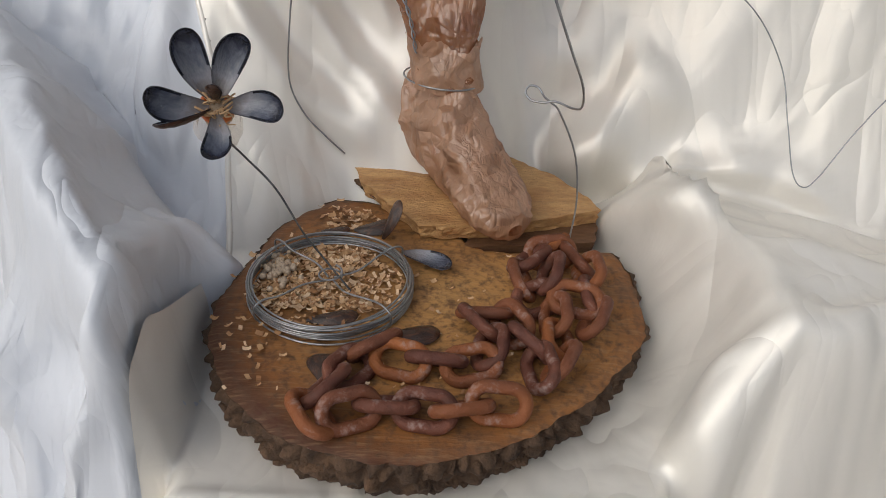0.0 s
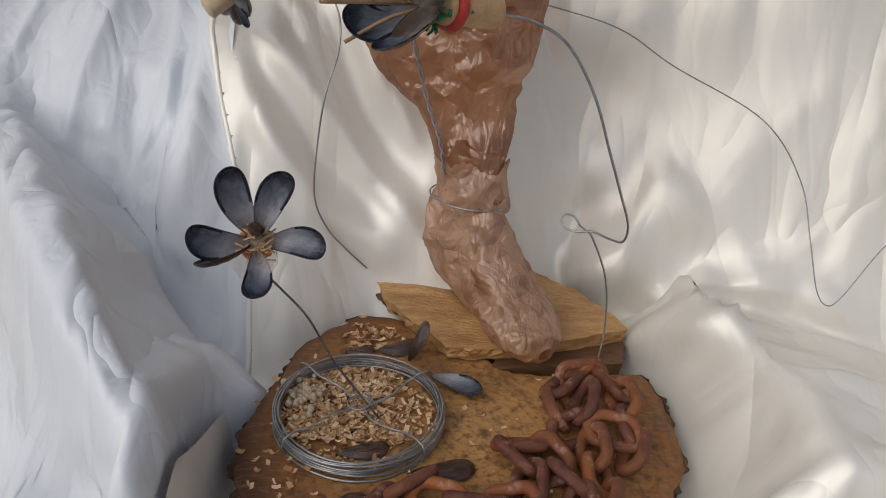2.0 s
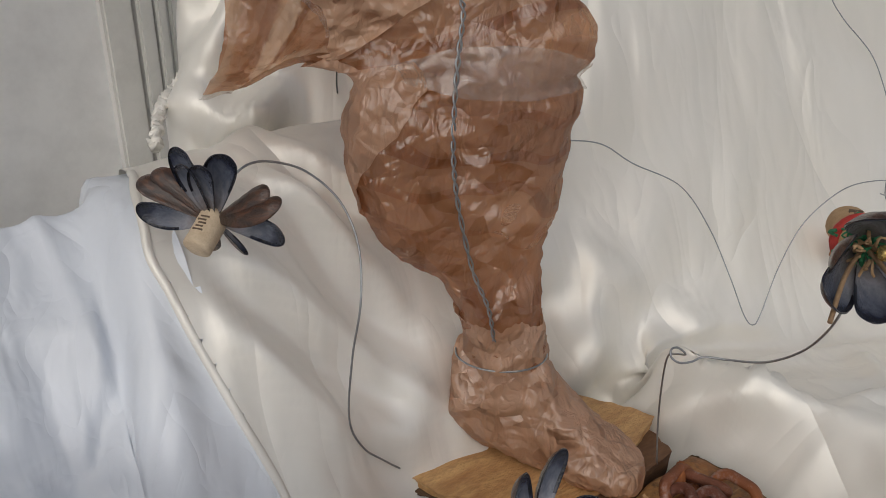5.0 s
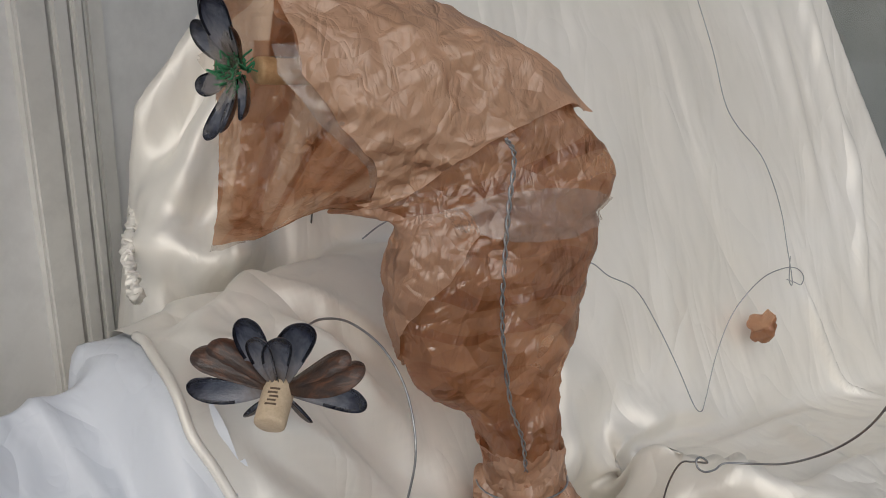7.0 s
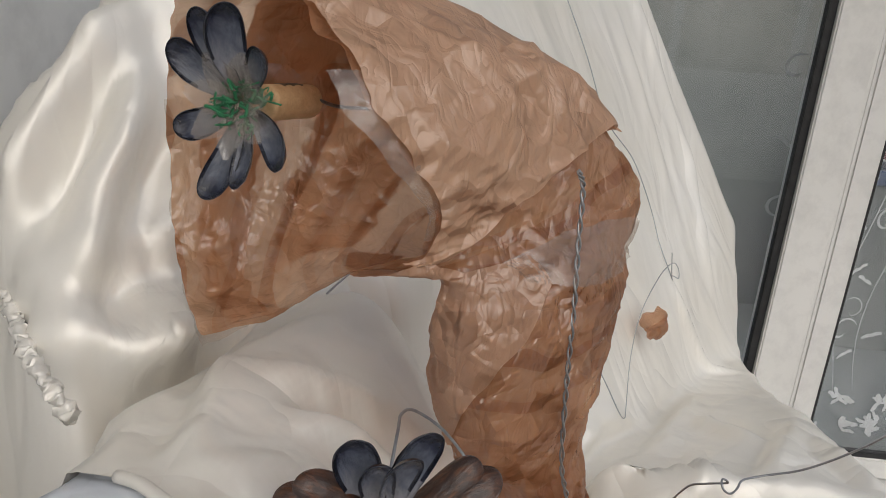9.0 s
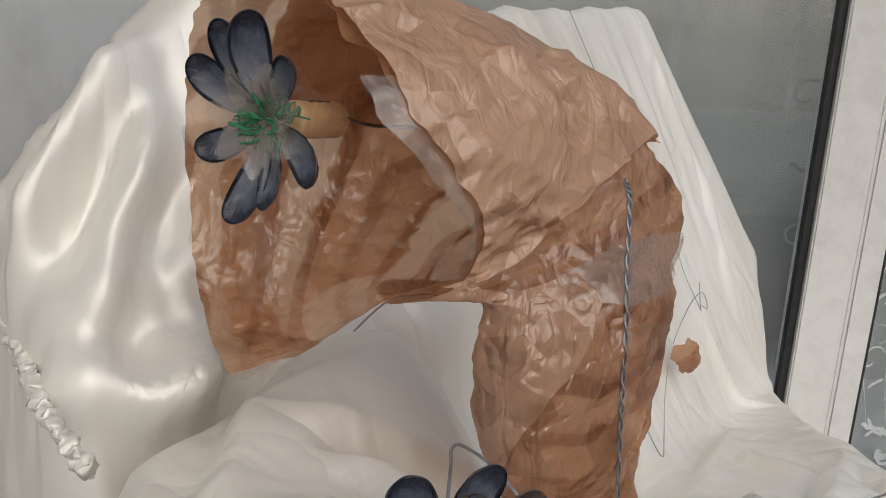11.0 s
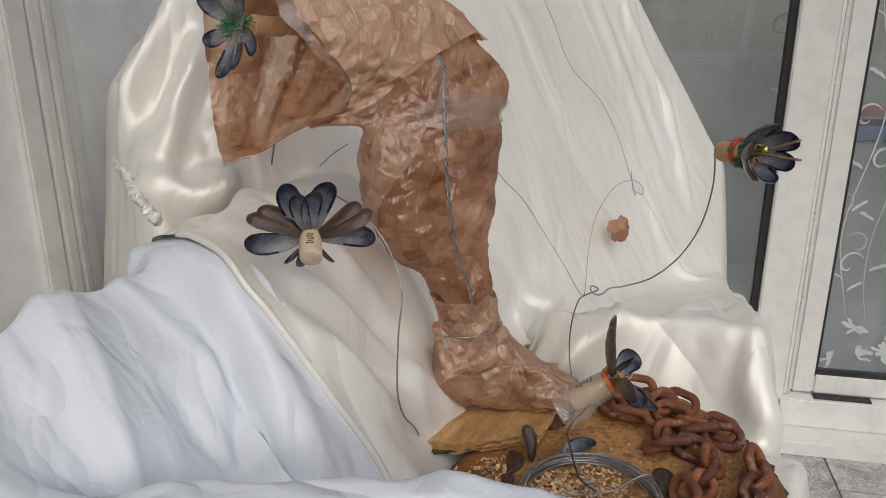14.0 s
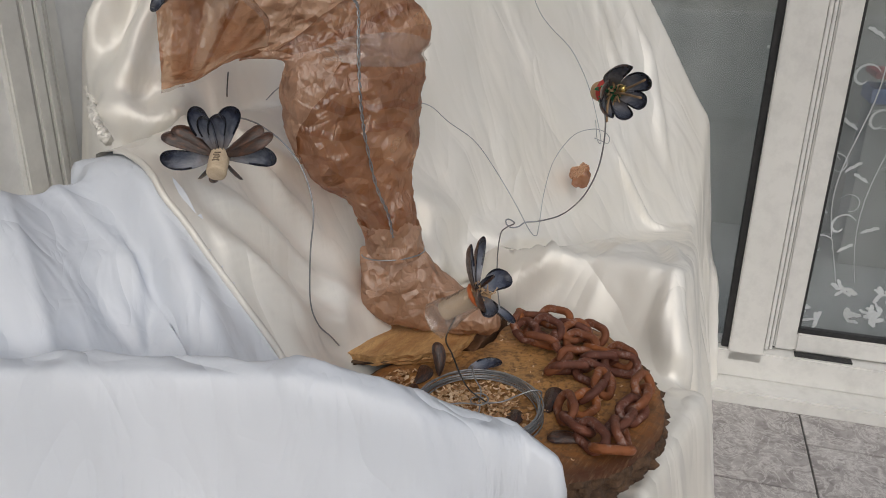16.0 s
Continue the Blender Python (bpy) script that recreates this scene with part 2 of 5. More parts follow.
RUST = rust_material()
WIRE = varied("galvanised_wire", (0.30, 0.31, 0.32), (0.46, 0.47, 0.48), 120, 0.38, 0.2, 0.0003, Metallic=0.85)
DARKWIRE = varied("dull_wire", (0.10, 0.10, 0.10), (0.22, 0.22, 0.22), 120, 0.42, 0.2, 0.0003, Metallic=0.8)
UPVC = varied("white_upvc", (0.70, 0.69, 0.655), (0.76, 0.75, 0.72), 3, 0.4, 0.05, 0.001)
WALL = varied("painted_panel", (0.79, 0.79, 0.78), (0.83, 0.83, 0.82), 2, 0.55, 0.08, 0.001)
# dark base colour carries the gloom behind the door glass
GLOOM = varied("gloom_grey", (0.19, 0.21, 0.20), (0.28, 0.295, 0.28), 1.5, 0.8)
GROUT = varied("grout", (0.13, 0.12, 0.115), (0.2, 0.19, 0.18), 30, 0.9)
RUBBER = varied("black_seal", (0.012, 0.012, 0.013), (0.03, 0.03, 0.03), 40, 0.55)
GLASS = shader("window_glass", (1, 1, 1), 0.02, Transmission_Weight=1.0, IOR=1.45)
# see-through grey for the added roof panes, only to cut sun and sky
ROOF_FILTER = shader("roof_light_filter", (0.5, 0.5, 0.5), 0.1)
tint = ROOF_FILTER.node_tree.nodes.new("ShaderNodeBsdfTransparent")
tint.inputs["Color"].default_value = (0.72, 0.73, 0.74, 1)
ROOF_FILTER.node_tree.links.new(tint.outputs[0], ROOF_FILTER.node_tree.nodes["Material Output"].inputs["Surface"])
LACE = varied("white_thread", (0.46, 0.48, 0.48), (0.62, 0.63, 0.63), 200, 0.8)


def voile_material():
    m = shader("grey_voile", (0.55, 0.57, 0.57), 0.8)
    nt = m.node_tree
    tr = nt.nodes.new("ShaderNodeBsdfTransparent")
    mx = nt.nodes.new("ShaderNodeMixShader")
    n = tex_noise(m, 5, 3, 0.5, (1, 4, 0.3))
    nt.links.new(ramp(m, n.outputs["Fac"], [(0.3, (0.09,) * 3), (0.7, (0.24,) * 3)]), mx.inputs[0])
    nt.links.new(tr.outputs[0], mx.inputs[1])
    nt.links.new(nt.nodes["Principled BSDF"].outputs[0], mx.inputs[2])
    nt.links.new(mx.outputs[0], nt.nodes["Material Output"].inputs["Surface"])
    return m


VOILE = voile_material()


def tile_material():
    m = shader("grey_stone_tile", (0.4, 0.38, 0.37), 0.42)
    nt = m.node_tree
    co = nt.nodes.new("ShaderNodeTexCoord")
    oi = nt.nodes.new("ShaderNodeObjectInfo")
    sh = nt.nodes.new("ShaderNodeVectorMath")
    sc = nt.nodes.new("ShaderNodeMath")
    sc.operation = "MULTIPLY"
    sc.inputs[1].default_value = 30
    nt.links.new(oi.outputs["Random"], sc.inputs[0])
    nt.links.new(co.outputs["Object"], sh.inputs[0])
    nt.links.new(sc.outputs[0], sh.inputs[1])
    ns = []
    for scale, det, dis in ((9, 6, 1.2), (45, 6, 0.5), (14, 5, 2.5)):
        n = nt.nodes.new("ShaderNodeTexNoise")
        n.inputs["Scale"].default_value, n.inputs["Detail"].default_value, n.inputs["Distortion"].default_value = scale, det, dis
        n.inputs["Roughness"].default_value = 0.65
        nt.links.new(sh.outputs[0], n.inputs["Vector"])
        ns.append(n.outputs["Fac"])
    c = ramp(m, ns[0], [(0.3, (0.22, 0.2, 0.195)), (0.5, (0.36, 0.335, 0.325)), (0.7, (0.5, 0.48, 0.465))])
    c = mix(m, c, (0.62, 0.6, 0.58), ramp(m, ns[2], [(0.45, (0, 0, 0)), (0.5, (0.75,) * 3), (0.55, (0, 0, 0))]))
    to(m, mix(m, c, (0.16, 0.14, 0.13), ramp(m, ns[1], [(0.5, (0, 0, 0)), (0.72, (0.75,) * 3)])), "Base Color")
    relief(m, [ns[0], ns[1]], [0.2, 0.25], [0.003, 0.001])
    return m


TILE = tile_material()


def shell_material(name, a, b, c, rough, scale, stretch):
    m = shader(name, a, rough, Coat_Weight=0.35, Coat_Roughness=0.12)
    n = tex_noise(m, scale, 4, 0.6, stretch, 0.5)
    f = tex_noise(m, scale * 4, 4, 0.6, stretch)
    col = ramp(m, n.outputs["Fac"], [(0.3, a), (0.52, b), (0.75, c)])
    to(m, col, "Base Color")
    relief(m, [f.outputs["Fac"]], [0.25], 0.02)
    return m


SHELL_OUT = shell_material("mussel_outside", (0.014, 0.009, 0.009), (0.05, 0.023, 0.014), (0.16, 0.06, 0.025), 0.3, 4, (1, 3, 1))


def pearl_material():
    """Pale by the hinge, blue-black towards the lip, as inside a mussel."""
    m = shader("mussel_pearl", (0.2, 0.22, 0.28), 0.2, Coat_Weight=0.35, Coat_Roughness=0.12)
    co = m.node_tree.nodes.new("ShaderNodeTexCoord")
    sep = m.node_tree.nodes.new("ShaderNodeSeparateXYZ")
    m.node_tree.links.new(co.outputs["Object"], sep.inputs[0])
    n = tex_noise(m, 3.0, 4, 0.6, (1, 1.6, 1), 0.6)
    at = calc(m, "ADD", sep.outputs["X"], calc(m, "MULTIPLY", calc(m, "SUBTRACT", n.outputs["Fac"], 0.5), 0.7))
    to(m, ramp(m, at, [(0.05, (0.20, 0.17, 0.16)), (0.32, (0.27, 0.27, 0.30)), (0.58, (0.12, 0.135, 0.175)), (0.80, (0.032, 0.038, 0.065)), (1.0, (0.010, 0.011, 0.018))]), "Base Color")
    f = tex_noise(m, 12, 4, 0.6, (1, 3, 1))
    relief(m, [f.outputs["Fac"]], [0.25], 0.02)
    return m


SHELL_IN = pearl_material()
SHELL_RIM = shell_material("mussel_dark_rim", (0.008, 0.009, 0.014), (0.016, 0.018, 0.03), (0.04, 0.045, 0.07), 0.18, 6, (1, 1, 1))
CORK = varied("cork", (0.50, 0.31, 0.15), (0.64, 0.43, 0.24), 90, 0.75, 0.5, 0.001)
PALECORK = varied("pale_cork", (0.56, 0.43, 0.29), (0.68, 0.55, 0.39), 90, 0.75, 0.5, 0.001)
INK = shader("brown_ink", (0.12, 0.08, 0.05), 0.7)
RED = varied("red_band", (0.42, 0.025, 0.02), (0.55, 0.05, 0.035), 80, 0.5)
ORANGE = varied("orange_glue", (0.6, 0.13, 0.03), (0.75, 0.22, 0.06), 80, 0.45)
MOSS = varied("green_moss", (0.02, 0.14, 0.06), (0.05, 0.3, 0.13), 120, 0.7)
FIBRE = varied("straw_fibre", (0.42, 0.25, 0.12), (0.66, 0.45, 0.26), 120, 0.75)
GOLD = shader("gold_bead", (0.75, 0.55, 0.2), 0.25, Metallic=0.8)
TWIG = varied("dry_stalk", (0.25, 0.15, 0.08), (0.42, 0.28, 0.16), 90, 0.7)


def shaving_material():
    m = shader("wood_shavings", (0.6, 0.4, 0.22), 0.65)
    g = m.node_tree.nodes.new("ShaderNodeNewGeometry")
    to(m, ramp(m, g.outputs["Random Per Island"], [(0.0, (0.32, 0.15, 0.06)), (0.5, (0.58, 0.35, 0.17)), (1.0, (0.80, 0.60, 0.40))]), "Base Color")
    return m


SHAVING = shaving_material()
BEAD = varied("cream_bead", (0.48, 0.36, 0.25), (0.62, 0.5, 0.38), 90, 0.3)


# ---- mesh helpers ----
def smooth(me):
    for p in me.polygons:
        p.use_smooth = True


def mesh_object(name, verts, faces, material, parent=None, label="", shade=True):
    me = bpy.data.meshes.new(name)
    me.from_pydata(verts, [], faces)
    me.update()
    if shade:
        smooth(me)
    me.materials.append(material)
    ob = new(name, me)
    ob.parent = parent
    if label:
        tagged(ob, label)
    return ob


def part(name, bm, material, parent=None, label="", shade=True):
    me = bpy.data.meshes.new(name)
    bm.to_mesh(me)
    bm.free()
    if shade:
        smooth(me)
    me.materials.append(material)
    ob = new(name, me)
    ob.parent = parent
    if label:
        tagged(ob, label)
    return ob


def box(lo, hi, bevel=0.0):
    bm = bmesh.new()
    bmesh.ops.create_cube(bm, size=1)
    for v in bm.verts:
        v.co = Vector([lo[i] + (v.co[i] + 0.5) * (hi[i] - lo[i]) for i in range(3)])
    if bevel:
        bmesh.ops.bevel(bm, geom=bm.edges[:], offset=bevel, segments=2, affect="EDGES")
    return bm


def thing(name, place, label, category, group="", kind=""):
    ob = new(name)
    ob.matrix_world = place if isinstance(place, Matrix) else Matrix.Translation(place)
    ob.empty_display_size = 0.05
    return tagged(ob, label, category, group, kind)


def spline(points, per=10):
    """A Catmull-Rom line through the points."""
    p = [Vector(q) for q in points]
    p = [2 * p[0] - p[1]] + p + [2 * p[-1] - p[-2]]
    out = []
    for i in range(1, len(p) - 2):
        a, b, c, d = p[i - 1:i + 3]
        for k in range(per):
            t = k / per
            out.append(0.5 * (2 * b + (c - a) * t + (2 * a - 5 * b + 4 * c - d) * t * t + (3 * b - a - 3 * c + d) * t ** 3))
    return out + [p[-2]]


def tube(points, radius, sides=8, closed=False, taper=None):
    """Verts and faces of a round bar along a line of points."""
    pts = [Vector(p) for p in points]
    n, verts, faces = len(pts), [], []
    up = None
    for i, p in enumerate(pts):
        d = (pts[(i + 1) % n] - pts[i - 1]) if closed else (pts[min(i + 1, n - 1)] - pts[max(i - 1, 0)])
        d.normalize()
        if up is None:
            up = d.orthogonal().normalized()
        up = (up - d * up.dot(d)).normalized()
        side = d.cross(up)
        r = radius * (taper(i / (n - 1)) if taper else 1)
        for k in range(sides):
            a = 2 * math.pi * k / sides
            verts.append(p + r * (math.cos(a) * up + math.sin(a) * side))
    for i in range(n if closed else n - 1):
        for k in range(sides):
            a, b, e = i * sides + k, i * sides + (k + 1) % sides, ((i + 1) % n) * sides
            faces.append((a, b, e + (k + 1) % sides, e + k))
    if not closed:
        faces.append(tuple(range(sides))[::-1])
        faces.append(tuple(range((n - 1) * sides, n * sides)))
    return verts, faces


def wire_part(name, points, radius, parent=None, label="", per=10, material=None):
    v, f = tube(spline(points, per), radius)
    return mesh_object(name, v, f, material or WIRE, parent, label)


def fbm(x, y, z=0.0, octaves=3):
    return noise.fractal(Vector((x, y, z)), 1.0, 2.0, octaves)


# ---- the room: tiled floor, panelled wall, glazed sliding door ----
# its axes: U runs along the tiles' length into the door wall, V along the door wall
U, V = Vector((0.957, 0.29, 0)), Vector((0.29, -0.957, 0))
ROOM = Matrix((( U.x, -V.x, 0, 1.271), (U.y, -V.y, 0, -0.003), (0, 0, 1, 0), (0, 0, 0, 1)))
# in ROOM: x = 0 is the door wall, y = 0 the fixed pane's edge; the panelled wall is at y = 1.28


def room_part(name, lo, hi, material, bevel=0.0, parent=None, label=""):
    ob = part(name, box(lo, hi, bevel), material, parent, label, shade=False)
    if parent is None:
        ob.matrix_world = ROOM
    return ob


def structure(name, lo, hi, material, label, category, bevel=0.0):
    return tagged(room_part(name, lo, hi, material, bevel), label, category, "", "structure")


structure("floor", (-4.2, -3.2, -0.12), (0.14, 1.4, -0.006), GROUT, "grey grouted floor under stone tiles", "floor")
structure("wall_north", (-4.2, 1.30, 0), (0.15, 1.42, 2.4), WALL, "plain light grey painted panel wall", "wall")
structure("wall_south", (-4.2, -3.3, 0), (0.15, -3.2, 0.8), WALL, "low white wall under windows", "wall")
structure("wall_west", (-4.3, -3.3, 0), (-4.2, 1.42, 0.8), WALL, "low white wall under windows", "wall")
structure("wall_east", (0.03, -3.2, 0), (0.14, -1.3, 2.4), WALL, "plain white wall beside a glazed door", "wall")
structure("lintel", (0.03, -1.3, 2.08), (0.14, 1.30, 2.4), WALL, "white wall strip over a glazed door", "wall")
ceiling = structure("ceiling", (-4.3, 1.0, 2.4), (0.15, 1.42, 2.48), UPVC, "white edge strip of a glazed roof", "ceiling")
for i in range(8):
    x = -4.3 + 0.62 * i
    structure("roof_bar", (x, -3.3, 2.4), (x + 0.06, 1.0, 2.46), UPVC, "white bar of a glazed roof", "roof bar", 0.005)
# unseen panes added between the bars to weaken light from overhead
for i in range(7):
    x = -4.24 + 0.62 * i
    structure("roof_filter_pane", (x, -3.3, 2.42), (x + 0.56, 1.0, 2.43), ROOF_FILTER, "unseen roof pane added to weaken the light from above", "roof pane")
for i in range(6):
    y = -3.3 + 0.9 * i
    structure("window_post", (-4.28, y, 0.8), (-4.22, y + 0.06, 2.4), UPVC, "white window post", "window post", 0.005)
for i in range(5):
    x = -4.25 + 1.05 * i
    structure("window_post", (x, -3.29, 0.8), (x + 0.06, -3.23, 2.4), UPVC, "white window post", "window post", 0.005)

# panel frame on the wall
trim = thing("trim", ROOM, "white moulded frame strips on a panel wall", "trim", kind="structure")
for lo, hi in ((-1.268, -1.222), (-1.216, -1.19), (-1.186, -1.168)):
    room_part("strip", (lo, 1.286, 0), (hi, 1.304, 2.38), UPVC, 0.004, trim)
room_part("strip", (-1.160, 1.292, 0), (-1.13, 1.304, 2.38), UPVC, 0.004, trim)

# glazed sliding door with its sill
door = thing("door_1", ROOM, "white glazed sliding door with black seals and a low sill", "door", kind="structure")
room_part("jamb", (-0.012, -0.108, 0.10), (0.10, -0.008, 2.08), UPVC, 0.004, door)
room_part("black_seal", (0.004, -0.0085, 0.135), (0.03, 0.012, 2.08), RUBBER, 0.002, door)
room_part("bottom_rail", (-0.012, -1.3, 0.045), (0.10, 1.2, 0.135), UPVC, 0.004, door)
room_part("sill", (-0.10, -1.3, -0.005), (0.0, 1.25, 0.045), UPVC, 0.006, door)
for lo, hi, x in ((-0.124, -0.113, 0.012), (-0.136, -0.127, 0.02)):
    room_part("track", (x, lo, 0.14), (0.09, hi, 2.08), UPVC, 0.002, door)
# black block stands for the shade between the tracks, not a seal
room_part("track_shadow_gap", (0.045, -0.145, 0.136), (0.09, -0.108, 2.07), RUBBER, 0.0, door)
sash = part("sash_frame", box((0.03, -0.200, 0.14), (0.075, -0.14, 2.05), 0.005), UPVC, door, shade=False)
room_part("sash_rail", (0.03, -1.28, 0.14), (0.075, -0.2, 0.20), UPVC, 0.005, door)
room_part("sash_rail", (0.03, -1.28, 1.99), (0.075, -0.2, 2.05), UPVC, 0.005, door)
room_part("sash_frame", (0.03, -1.28, 0.2), (0.075, -1.21, 1.99), UPVC, 0.005, door)
room_part("sash_seal", (0.034, -1.21, 0.2), (0.06, -0.2, 0.215), RUBBER, 0.002, door)
room_part("sash_seal", (0.034, -0.207, 0.2), (0.06, -0.199, 1.99), RUBBER, 0.002, door)
room_part("drain_slot", (0.002, -0.36, 0.1355), (0.03, -0.2, 0.14), RUBBER, 0.0, door)
for name, lo, hi in (("glass_pane", (0.014, 0.01, 0.14), (0.02, 1.2, 2.06)), ("glass_pane", (0.044, -1.21, 0.21), (0.05, -0.2, 1.99))):
    pane = room_part(name, lo, hi, GLASS, 0, door)
    pane.visible_shadow = False
room_part("top_rail", (-0.012, -1.3, 2.05), (0.10, 1.2, 2.08), UPVC, 0.004, door)
# the space beyond the glass: its gloom is put into the dark base colour
structure("wall_beyond", (1.6, -1.6, -0.1), (1.7, 1.5, 2.4), GLOOM, "grey-green backing wall coloured dark for the gloom beyond the glass", "wall")
structure("floor_beyond", (0.145, -1.6, -0.1), (1.6, 1.5, 0.0), GLOOM, "grey floor coloured dark for the gloom beyond the glass", "floor")
# added block for far blurred stripes, their colours darkened to sit in gloom
bench = thing("bench", ROOM, "added block for blurred red and blue stripes beyond the glass", "bench")
room_part("red_stripe", (1.2, -1.5, 0.80), (1.4, -0.52, 0.825), shader("dimmed_red", (0.22, 0.07, 0.07), 0.6), 0.004, bench)
room_part("blue_stripe", (1.2, -1.5, 0.70), (1.4, -0.52, 0.76), shader("dimmed_blue", (0.08, 0.12, 0.24), 0.6), 0.004, bench)
room_part("stripe_backing", (1.21, -1.5, 0.0), (1.39, -0.53, 0.699), GLOOM, 0.004, bench)


# lace curtain: folded voile with embroidered vines
def curtain_x(y):
    return 0.17 + 0.012 * math.sin(y * 34) + 0.008 * math.sin(y * 13 + 1)


def vine(rng, y, z, h, parts):
    line, a = [], rng.uniform(0, 6.28)
    for i in range(26):
        t = i / 25
        line.append((y + 0.035 * math.sin(a + t * 9), z + t * h))
    parts.append((line, 0.0014))
    for i in range(3, 25, 3):
        cy, cz = line[i]
        side = 1 if (i // 3) % 2 else -1
        curl = []
        for k in range(16):
            q = k / 15
            r = 0.045 * (1 - 0.8 * q)
            ang = 0.4 + q * 5.2
            curl.append((cy + side * (0.05 - r * math.cos(ang)), cz + 0.02 + r * math.sin(ang)))
        parts.append((curl, 0.0012 + 0.0016 * (i % 2)))
        for k in range(2):
            w = rng.uniform(0.01, 0.018)
            ly, lz = cy - side * (0.012 + 0.02 * k), cz + 0.012 * k
            parts.append(([(ly, lz), (ly - side * w, lz + w * 0.9), (ly - side * 2 * w, lz + w * 1.1)], 0.004))


curtain = thing("lace_curtain", ROOM, "sheer grey voile curtain with white embroidered vines", "curtain")
gy = np.arange(-1.25, 1.2, 0.01)
verts = [(curtain_x(y), y, z) for z in (0.08, 2.2) for y in gy]
m = len(gy)
mesh_object("voile", verts, [(i, i + 1, m + i + 1, m + i) for i in range(m - 1)], VOILE, curtain).visible_shadow = False
rng, strokes = random.Random(5), []
for i in range(14):
    vine(rng, -1.2 + i * 0.085 + rng.uniform(-0.03, 0.03), 0.25 + rng.uniform(0, 0.12), 1.2 + rng.uniform(-0.2, 0.3), strokes)
for i in range(26):
    y, z, a0 = rng.uniform(-1.25, -0.1), 0.26 + rng.uniform(-0.09, 0.09), rng.uniform(0, 6.28)
    for k in range(rng.randint(3, 6)):
        a, r = a0 + k * 0.75 + rng.uniform(-0.2, 0.2), rng.uniform(0.02, 0.045)
        bend = a + rng.uniform(-0.5, 0.5)
        strokes.append(([(y, z), (y + r * 0.5 * math.cos(a), z + r * 0.5 * math.sin(a)), (y + r * 0.8 * math.cos(bend), z + r * 0.8 * math.sin(bend)), (y + r * 1.1 * math.cos(bend), z + r * 1.1 * math.sin(bend))], rng.uniform(0.003, 0.006)))
verts, faces = [], []
for line, w in strokes:
    base = len(verts)
    for i, (y, z) in enumerate(line):
        y1, z1 = line[min(i + 1, len(line) - 1)]
        y0, z0 = line[max(i - 1, 0)]
        d = math.hypot(y1 - y0, z1 - z0) or 1
        ny, nz = -(z1 - z0) / d, (y1 - y0) / d
        ww = w * (0.35 + math.sin(math.pi * min(0.95, (i + 0.4) / len(line))))
        for sgn in (-1, 1):
            yy = y + sgn * ny * ww
            verts.append((curtain_x(yy) - 0.004, yy, z + sgn * nz * ww))
    faces += [(base + 2 * i, base + 2 * i + 1, base + 2 * i + 3, base + 2 * i + 2) for i in range(len(line) - 1)]
mesh_object("embroidery", verts, faces, LACE, curtain)

# ---- cloths: one padded form under two sheets ----
def sstep(a, b, x):
    t = np.clip((x - a) / (b - a), 0, 1)
    return t * t * (3 - 2 * t)


def smax(a, b, k=0.03):
    h = np.clip(0.5 + 0.5 * (a - b) / k, 0, 1)
    return b + (a - b) * h + k * h * (1 - h)


LATTICE = np.random.RandomState(3).rand(128, 128)


def soft_noise(x, y):
    """Smooth noise from -1 to 1 over arrays."""
    i, j = np.floor(x).astype(int), np.floor(y).astype(int)
    u, v = x - i, y - j
    u, v = u * u * u * (u * (6 * u - 15) + 10), v * v * v * (v * (6 * v - 15) + 10)
    a, b = LATTICE[j % 128, i % 128], LATTICE[j % 128, (i + 1) % 128]
    c, d = LATTICE[(j + 1) % 128, i % 128], LATTICE[(j + 1) % 128, (i + 1) % 128]
    return 2 * ((a + (b - a) * u) * (1 - v) + (c + (d - c) * u) * v) - 1


def back_top(x):
    top = 1.355 + 0.02 * sstep(0.5, 1.0, x) - 0.015 * np.exp(-((x - 0.2) / 0.15) ** 2)
    return top - np.clip(-0.06 - x, 0, 0.24) * 1.3


def right_edge(z):
    return 1.19 - 0.24 * np.clip(z - 0.6, 0, 1) + 0.07 * (1 - sstep(0.62, 1.0, z))


